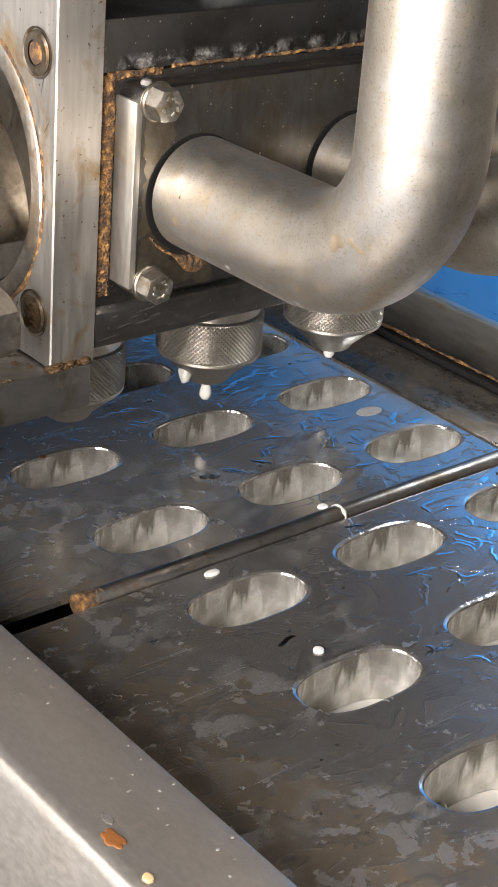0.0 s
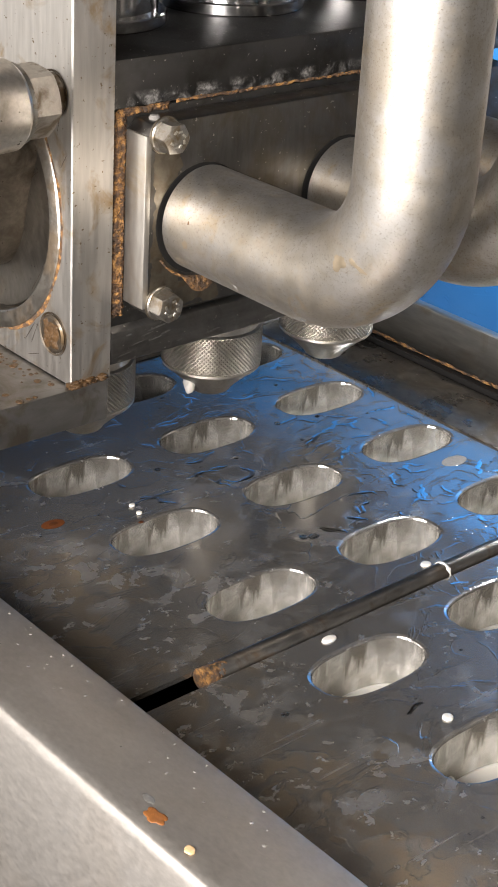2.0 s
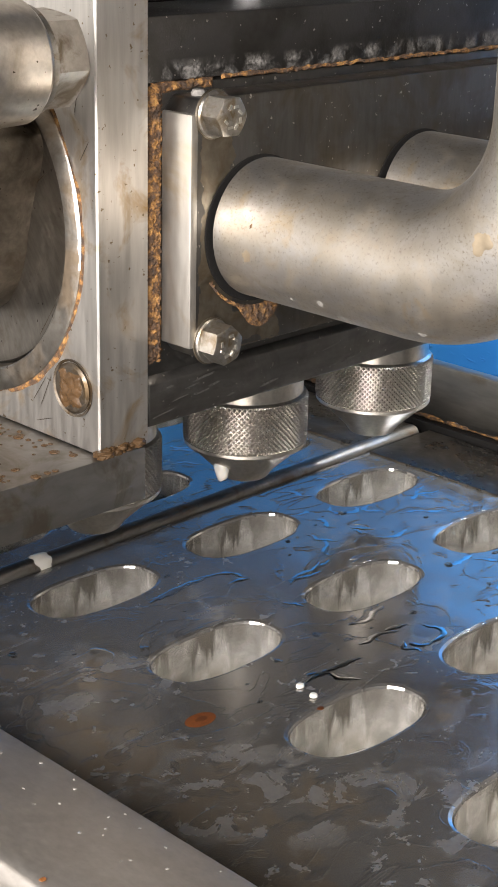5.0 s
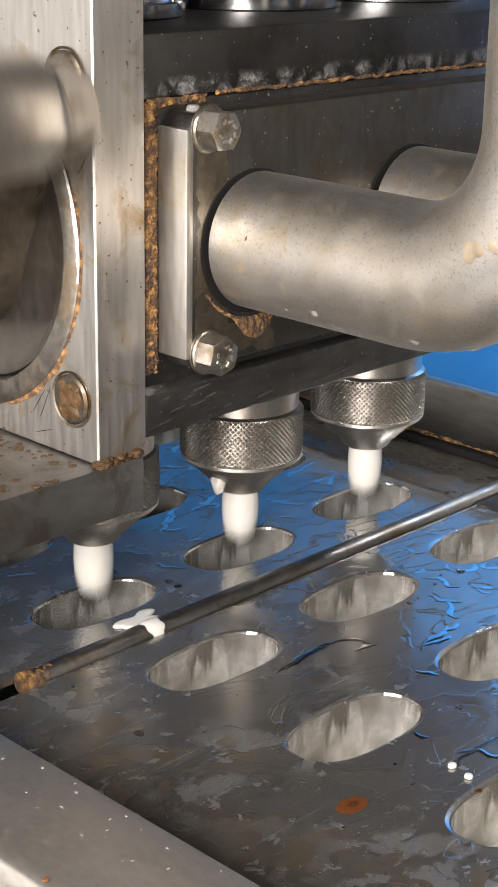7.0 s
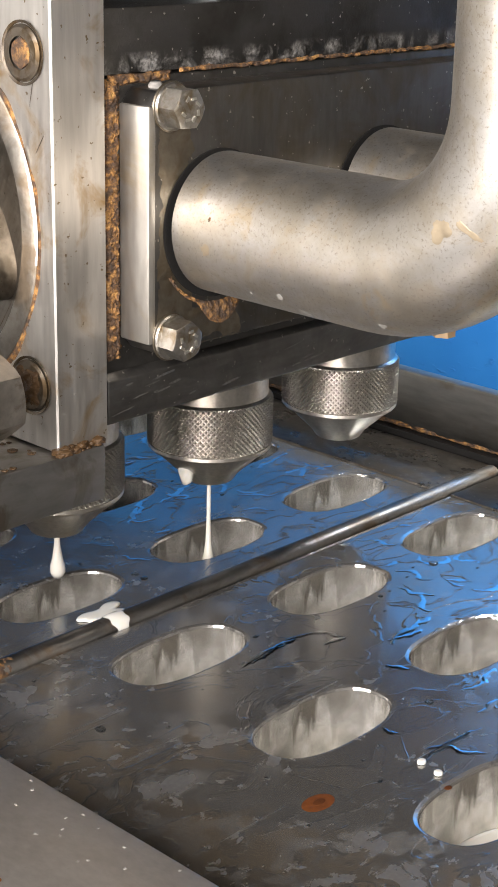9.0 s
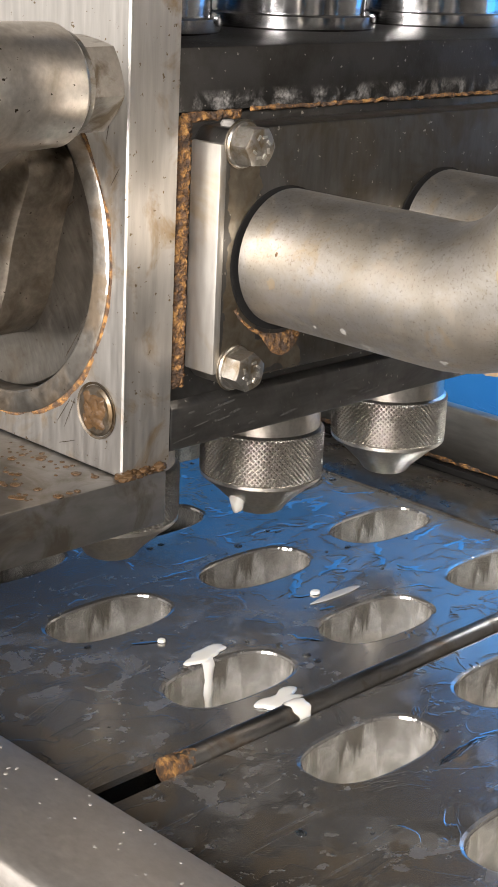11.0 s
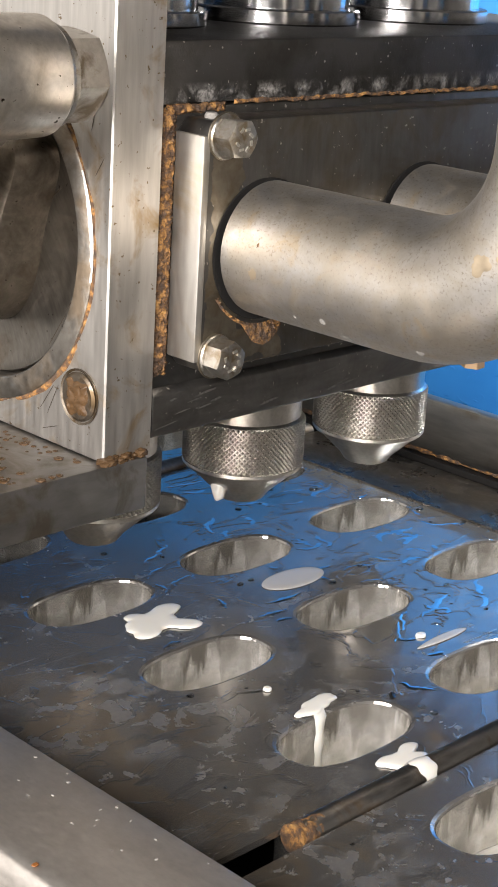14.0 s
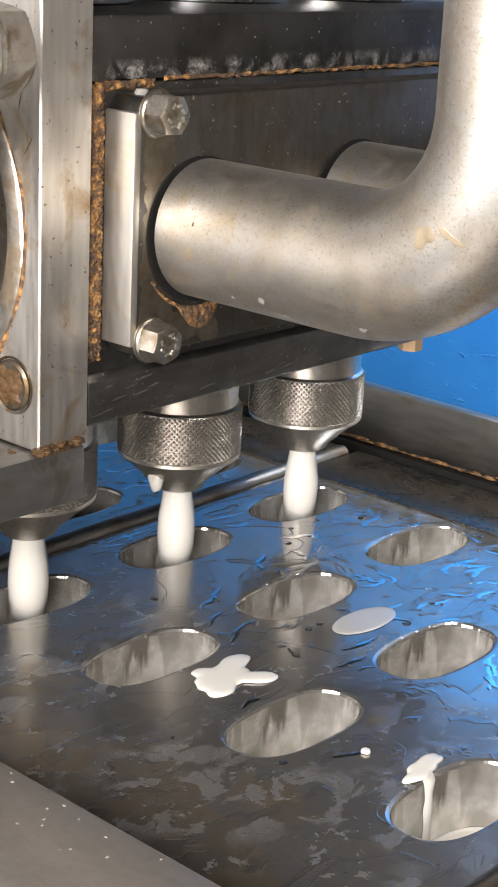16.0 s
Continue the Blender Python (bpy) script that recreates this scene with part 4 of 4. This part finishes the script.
def rod_rust(rng):
    bm = bmesh.new()
    rings = []
    for j in range(40):
        y = -0.0532 + 0.015 * j / 39
        ring = []
        for i in range(32):
            a = 2 * math.pi * i / 32
            p = Vector((math.cos(a), y * 180, math.sin(a)))
            h = noise.fractal(p * 1.6, 1.0, 2.0, 4)
            r = 0.0059 + 0.0005 * h + 0.0005 * (0.45 - j / 39)
            ring.append(bm.verts.new((r * math.cos(a), y, r * math.sin(a))))
        rings.append(ring)
    for a, b in zip(rings, rings[1:]):
        for i in range(32):
            bm.faces.new((a[i], a[(i + 1) % 32], b[(i + 1) % 32], b[i]))
    bm.faces.new(rings[0])
    return bm


ROW0 = -0.1108  # the row under the nozzles when the clip starts
PLATE_X = 0.0161
PLATES, MILKS = [], []
pm, cm, mm = mesh_of("top_sheet", plate_mesh(), PLATE), mesh_of("mould_cup", cup_mesh(), CUP, 40), mesh_of("milk_fill", milk_mesh(), MILK, 40)
km = mesh_of("wall_knob", knob_mesh(), KNURL, 50)
# far margin as a raised strip, coloured darker than the sheet
edge_me = mesh_of("edge_strip", box(0.0072, 4 * PITCH - 0.0072, 0.2685, 0.3255, -0.0010, 0.0012, 0.0005), EDGE, 30)
rm, rr_ = mesh_of("rod", rod_mesh(), ROD, 40), mesh_of("rod_rust", rod_rust(random.Random(5)), RUST, 40)


def mould_plates():
    for k in range(4):
        p = thing("mould_plate", (PLATE_X - k * 4 * PITCH, 0, TOP_Z), "dark wet stained steel mould plate with oval mould cups", "mould plate", "mould plates")
        for name, me, at, lab in (("top_sheet", pm, (0, 0, 0), "wet stained steel sheet"), ("rod", rm, (0, 0, -0.0012), "blued steel joint rod"), ("edge_strip", edge_me, (0, 0, 0), "dark brown strip along the far edge"), ("rod_rust", rr_, (0, 0, -0.0012), "rusty rod end")):
            ob = new(name, me)
            ob.parent, ob.location = p, at
            tagged(ob, lab)
        for r in range(4):
            for c, y in enumerate(COLS):
                ob = new("mould_cup", cm)
                ob.parent, ob.location = p, ((r + 0.5) * PITCH, y, 0)
                for dy, dz in ((-0.0150, -0.0265), (-0.0085, -0.0270)):
                    kb = new("wall_knob", km)
                    kb.parent, kb.location = ob, (-EB * 0.955, dy, dz)
                step = -round((PLATE_X - k * 4 * PITCH + (r + 0.5) * PITCH - ROW0) / PITCH)
                if step <= 6:
                    mk = new("milk_fill", mm)
                    mk.parent, mk.location = p, ((r + 0.5) * PITCH, y, -0.031)
                    tagged(mk, "creamy white milk mix in the mould")
                    MILKS.append((mk, step))
        PLATES.append(p)


mould_plates()


def on_plate(name, x, y, bm, mat, label, z=0.0):
    k = max(0, min(3, math.ceil((PLATE_X - x) / (4 * PITCH))))
    ob = part(name, bm, mat, PLATES[k], label, 60)
    ob.location = (x - (PLATE_X - k * 4 * PITCH), y, z)


FALLS = []
for x, y, rx, ry, h, sd, ro, when in (
    (-0.3260, 0.0250, 0.0095, 0.0165, 0.0014, 1, 0.9, 6.55), (-0.3800, 0.0320, 0.0072, 0.0150, 0.0012, 2, 0.9, 9.57), (-0.4034, 0.0262, 0.0021, 0.0021, 0.0014, 4, 0.1, 9.61),
    (-0.4845, 0.0340, 0.0155, 0.0245, 0.0012, 5, 1.0, 12.57), (-0.4813, 0.1270, 0.0125, 0.0265, 0.0006, 6, 0.42, 12.56), (-0.3885, 0.1330, 0.0036, 0.0250, 0.0006, 9, 0.6, 9.57), (-0.3965, 0.1255, 0.0028, 0.0035, 0.0014, 10, 0.3, 9.59),
    (-0.1440, 0.0275, 0.0020, 0.0024, 0.0014, 11, 0.3, 0.52), (-0.1345, 0.0255, 0.0019, 0.0019, 0.0014, 12, 0.1, 0.49), (0.1100, 0.0240, 0.0030, 0.0030, 0.0015, 7, 0.1, 0), (0.0270, 0.0243, 0.0035, 0.0065, 0.0013, 8, 0.5, 0),
    (0.0040, 0.1230, 0.0036, 0.0045, 0.0012, 13, 0.5, 0),
):
    x, y = ROW0 + (x + 0.1097) * PITCH / 0.0825, y - 0.0014
    if when:
        ob = part("milk_splash", splash(rx, ry, h, sd, ro), THIN if sd in (6, 9) else MILK, None, "white splash of spilt milk mix on a mould plate", 60)
        tagged(ob, category="milk", group="milk splashes")
        ob.location = (NOZ_X, y, -0.062)
        if sd == 2:
            # it runs down the wall of the next cup
            bm = bmesh.new()
            rows_ = []
            for j in range(12):
                z = 0.0012 - 0.038 * j / 11
                w = 0.0034 - 0.0012 * (j / 11) + 0.0005 * math.sin(j * 1.7)
                rows_.append([bm.verts.new((0.0060 + 0.0011 * (1 - d * d) + 0.0006 * j / 11 if j else 0.0042, d * w - 0.003, z)) for d in (-1, -0.6, 0, 0.6, 1)])
            for p_, q_ in zip(rows_, rows_[1:]):
                for i in range(4):
                    bm.faces.new((p_[i], p_[i + 1], q_[i + 1], q_[i]))
            part("milk_run", bm, MILK, ob, "white run down the mould wall", 60)
        FALLS.append((ob, x, y, when))
    else:
        on_plate("milk_splash", x, y, splash(rx, ry, h, sd, ro), MILK, "white splash of milk mix")
on_plate("milk_film", -0.0745, 0.2330, splash(0.0075, 0.0135, 0.0004, 21, 0.5), PALE, "pale thin milk film")
on_plate("rust_stain", -0.1553, -0.0245, splash(0.0058, 0.0092, 0.0002, 15, 0.35), HALO, "faint brown halo of a rust stain")
on_plate("rust_stain", -0.1553, -0.0240, splash(0.0024, 0.0042, 0.0004, 17, 0.5), STAIN, "orange-brown rust stain")
on_plate("rust_speck", -0.1275, 0.0190, splash(0.0018, 0.0022, 0.0003, 16, 0.5), STAIN, "orange-brown rust speck")
# water beads and rivulets on the sheets, one joined film for each plate
def bead(rx, ry, h):
    bm = bmesh.new()
    loops = [[bm.verts.new((rx * f * math.cos(2 * math.pi * i / 14), ry * f * math.sin(2 * math.pi * i / 14), z * h + 0.00004)) for i in range(14)] for f, z in ((1.0, 0.0), (0.88, 0.5), (0.6, 0.85), (0.25, 1.0))]
    for a, b in zip(loops, loops[1:]):
        for i in range(14):
            bm.faces.new((a[i], a[(i + 1) % 14], b[(i + 1) % 14], b[i]))
    bm.faces.new(loops[-1])
    return bm


def water_film(seed):
    rng = random.Random(seed)
    bm = bmesh.new()
    def clear(x, y, r):
        k = (x / PITCH) % 1.0 - 0.5
        d = min(math.hypot(k * PITCH / (EB + 0.004 + r), (y - c) / (EA + 0.004 + r)) for c in COLS)
        return d > 1 and 0.012 < x < 4 * PITCH - 0.012
    done = 0
    while done < 48:
        x, y = rng.uniform(0.01, 0.32), rng.uniform(-0.06, 0.262)
        r = 0.0006 + 0.0020 * rng.random() ** 3
        if rng.random() > 0.25 + 0.75 * max(0, min(1, (y - 0.03) / 0.15)) or not clear(x, y, r):
            continue
        merge(bm, bead(r, r * rng.uniform(0.8, 1.7), r * 0.4), Matrix.Translation((x, y, 0)))
        done += 1
    beads, bm, done = bm, bmesh.new(), 0
    while done < 70:
        x, y = rng.uniform(0.01, 0.32), rng.uniform(0.02, 0.262)
        if rng.random() > 0.15 + 0.85 * max(0, min(1, (y - 0.05) / 0.12)):
            continue
        a, pts = rng.uniform(0, 6.3), []
        for k in range(rng.randint(8, 22)):
            if not clear(x, y, 0.001):
                break
            pts.append((x, y))
            a += rng.uniform(-0.55, 0.55)
            x, y = x + 0.0011 * math.cos(a), y + 0.0019 * math.sin(a)
        if len(pts) < 5:
            continue
        rows = []
        for k, (px, py) in enumerate(pts):
            qx, qy = pts[min(k + 1, len(pts) - 1)]
            ox, oy = pts[max(k - 1, 0)]
            nx, ny = -(qy - oy), qx - ox
            ln = math.hypot(nx, ny) or 1
            w = (0.0010 + 0.0012 * rng.random()) * math.sin(math.pi * (k + 0.6) / (len(pts) + 0.2)) ** 0.5
            rows.append([bm.verts.new((px + nx / ln * w * d, py + ny / ln * w * d, 0.00005 + 0.00011 * (1 - d * d))) for d in (-1, -0.5, 0, 0.5, 1)])
        for p, q in zip(rows, rows[1:]):
            for i in range(4):
                bm.faces.new((p[i], p[i + 1], q[i + 1], q[i]))
        done += 1
    return beads, bm


for k, p in enumerate(PLATES):
    beads, rills = water_film(60 + k)
    tagged(part("water_film", beads, WATER, p, "clear beaded water", 60), kind="stuff")
    tagged(part("water_sheen", rills, RILL, p, "bright metal strips painting the glint of wet trickles", 60), kind="stuff")
# milk run over two of the rods
for x, y, k in ((PLATE_X, 0.1245, 0), (PLATE_X - 4 * PITCH, 0.0225, 1)):
    bm = bmesh.new()
    rings = []
    for j in range(19):
        a = radians(-15 + 190 * j / 18)
        w = (0.0022 if k else 0.0011) + 0.0006 * math.sin(j * 1.3) + (0.003 if k else 0.0) * math.sin(math.pi * j / 18)
        rings.append([bm.verts.new((0.0066 * math.cos(a), y + d * w, -0.0012 + 0.0066 * math.sin(a) - (0.0006 if abs(d) > 0.9 else 0))) for d in (-1, -0.6, 0, 0.6, 1)])
    for a, b in zip(rings, rings[1:]):
        for i in range(4):
            bm.faces.new((a[i], a[i + 1], b[i + 1], b[i]))
    part("milk_run", bm, MILK, PLATES[k], "white milk run over the rod", 60)

# ---- milk streams ----
STARTS = [0.93, 3.88, 6.95, 9.93, 12.86, 15.93]
ENDS = [1.62, 4.45, 7.70, 10.65, 13.53, 16.6]
STEPS = [0.53, 3.54, 6.52, 9.555, 12.55, 15.57]
stream_me = mesh_of("milk_stream", spin([(0, 0.0), (0.0058, -0.001), (0.0060, -0.03), (0.0062, -0.055), (0.0064, -0.066), (0.0066, -0.078), (0.0066, -0.088), (0.0060, -0.094), (0.0042, -0.099), (0, -0.1005)], 32), MILK, 60)
bulb_me = mesh_of("milk_stream", spin([(0, 0.0), (0.0058, -0.001), (0.0062, -0.03), (0.0068, -0.050), (0.0078, -0.062), (0.0094, -0.072), (0.0099, -0.080), (0.0094, -0.089), (0.0076, -0.096), (0, -0.1005)], 32), MILK, 60)
STREAMS = []
for T, E_ in zip(STARTS, ENDS):
    for y in COLS:
        s = new("milk_stream", bulb_me if T in (STARTS[2], STARTS[5]) else stream_me)
        s.location = (NOZ_X, y, -0.014)
        tagged(s, "smooth white stream of milk mix from a nozzle", "milk", "milk streams")
        STREAMS.append((s, T, E_, y))


drip_me = mesh_of("milk_drip", spin([(0, 0.0), (0.0024, 0.0006), (0.0037, 0.0030), (0.0036, 0.0060), (0.0024, 0.0105), (0.0015, 0.017), (0.0011, 0.03), (0.0010, 0.066), (0, 0.067)], 20), MILK, 60)
DRIPS = []
for k, rows in (
    (1, [(0.0, 0.015), (0.1, 0.018)]), (2, [(0.0, 0.009), (0.15, 0.011)]), (1, [(0.5, 0.006), (0.9, 0.008)]),
    (0, [(2.45, 0.050), (2.55, 0.056)]), (1, [(2.3, 0.008), (2.5, 0.012), (2.62, 0.03)]), (1, [(2.85, 0.010), (3.0, 0.019), (3.1, 0.035)]),
    (0, [(2.85, 0.018), (3.0, 0.040), (3.08, 0.055)]), (2, [(2.8, 0.007), (3.0, 0.010), (3.2, 0.013)]), (1, [(3.4, 0.005), (3.8, 0.007)]), (0, [(3.4, 0.006), (3.8, 0.008)]),
    (1, [(6.75, 0.012), (6.88, 0.018)]), (0, [(8.0, 0.052), (8.1, 0.058)]), (1, [(8.0, 0.006), (8.3, 0.008), (8.5, 0.045), (8.6, 0.06)]), (2, [(8.0, 0.004), (8.2, 0.01), (8.3, 0.03)]),
    (0, [(8.7, 0.010), (9.0, 0.025), (9.1, 0.05)]), (1, [(8.85, 0.02), (9.0, 0.053), (9.25, 0.060)]), (0, [(9.35, 0.035), (9.5, 0.052)]), (1, [(9.42, 0.02), (9.5, 0.036)]), (2, [(9.2, 0.004), (9.7, 0.006)]),
    (0, [(11.8, 0.012), (12.0, 0.032), (12.06, 0.05)]), (1, [(11.8, 0.010), (12.0, 0.020), (12.08, 0.04)]), (2, [(11.8, 0.008), (12.0, 0.018), (12.1, 0.04)]),
    (0, [(12.4, 0.008), (12.5, 0.013), (12.6, 0.034)]), (1, [(12.4, 0.008), (12.5, 0.014), (12.6, 0.034)]), (2, [(14.15, 0.01), (14.3, 0.05)]),
    (0, [(14.4, 0.04), (14.55, 0.055)]), (1, [(14.45, 0.008), (14.6, 0.02), (14.72, 0.055)]), (0, [(14.85, 0.010), (15.0, 0.022), (15.12, 0.05)]), (2, [(14.85, 0.012), (15.0, 0.020), (15.12, 0.05)]),
    (1, [(14.95, 0.006), (15.1, 0.016), (15.2, 0.03)]), (0, [(15.4, 0.006), (15.85, 0.008)]), (1, [(15.4, 0.005), (15.85, 0.007)]), (2, [(15.4, 0.003), (15.85, 0.004)]),
):
    ob = new("milk_drip", drip_me)
    ob.location = (NOZ_X, COLS[k], -0.115)
    tagged(ob, "thin white milk drip hanging from a nozzle", "milk", "milk drips")
    DRIPS.append((ob, COLS[k], rows))


def motions():
    # stepwise feed of the plates
    def feed(x0, y, z):
        rows = [(0.0, pose(x0, y, z))]
        for k, m in enumerate(STEPS):
            for dt, f in ((-0.20, 0.0), (-0.1, 0.16), (0.0, 0.5), (0.1, 0.84), (0.20, 1.0)):
                rows.append((m + dt, pose(x0 + PITCH * (k + f), y, z)))
        rows.append((16.0, pose(x0 + PITCH * 6, y, z)))
        return rows
    for k, p in enumerate(PLATES):
        walk(p, feed(PLATE_X - k * 4 * PITCH, 0, TOP_Z))
    # spilt drops fall from the nozzles and ride away on the plates
    for ob, x0, y, when in FALLS:
        rows = [(0.0, pose(NOZ_X, y, -0.062)), (when - 0.09, pose(NOZ_X, y, -0.062)), (when, pose(NOZ_X, y, TOP_Z + 0.0002))]
        rows += [(t, m @ pose(0, 0, 0.0002)) for t, m in feed(x0, y, TOP_Z) if t > when + 0.03]
        walk(ob, rows)
    for mk, step in MILKS:
        x, y = mk.location.x, mk.location.y
        if step <= 0:
            continue
        T, E_ = STARTS[step - 1], ENDS[step - 1]
        walk(mk, [(0.0, pose(x, y, -0.092)), (T + 0.1, pose(x, y, -0.092)), (E_, pose(x, y, -0.031)), (max(16.0, E_ + 0.1), pose(x, y, -0.031))])
    for s, T, E_, y in STREAMS:
        rows = [(0.0, pose(NOZ_X, y, -0.014)), (T - 0.02, pose(NOZ_X, y, -0.014)), (T + 0.16, pose(NOZ_X, y, -0.1145)), (E_, pose(NOZ_X, y, -0.1165))]
        rows += [(E_ + 0.12, pose(NOZ_X, y, -0.21)), (E_ + 0.25, pose(NOZ_X, y, -0.32))]
        if E_ + 0.25 < 16:
            rows.append((16.0, pose(NOZ_X, y, -0.32)))
        walk(s, rows)
    # the valve lever swings up before each shot and down after it
    def swing(x, z, down, up):
        rows = [(0.0, pose(x, 0, z, 0, down, 0))]
        for T, D in zip(STARTS, (2.04, 5.1, 8.1, 11.1, 14.08, 17.0)):
            rows += [(T - 0.08, pose(x, 0, z, 0, down, 0)), (T + 0.08, pose(x, 0, z, 0, up, 0))]
            if D < 16:
                rows += [(D, pose(x, 0, z, 0, up, 0)), (D + 0.16, pose(x, 0, z, 0, down, 0))]
        rows.append((16.1, pose(x, 0, z, 0, up, 0)))
        return rows
    walk(LEVER, swing(LX, LZ, 43.6, -31.3))
    walk(ROTOR, swing(BX, BZ, 31.0, -36.5))
    # drips: rows of seconds and how far the drop hangs below the outlet
    for ob, y, rows in DRIPS:
        z0 = -0.1195
        keys = [(0.0, rows[0][1])] if rows[0][0] <= 0 else [(0.0, -0.002), (max(0.02, rows[0][0] - 0.18), -0.002)]
        keys += [r for r in rows if r[0] > 0]
        last = rows[-1][0]
        if last < 15.8:
            keys += [(last + 0.1, 0.10), (last + 0.2, 0.19), (16.0, 0.19)]
        walk(ob, [(t, pose(NOZ_X, y, z0 - e)) for t, e in keys])


motions()
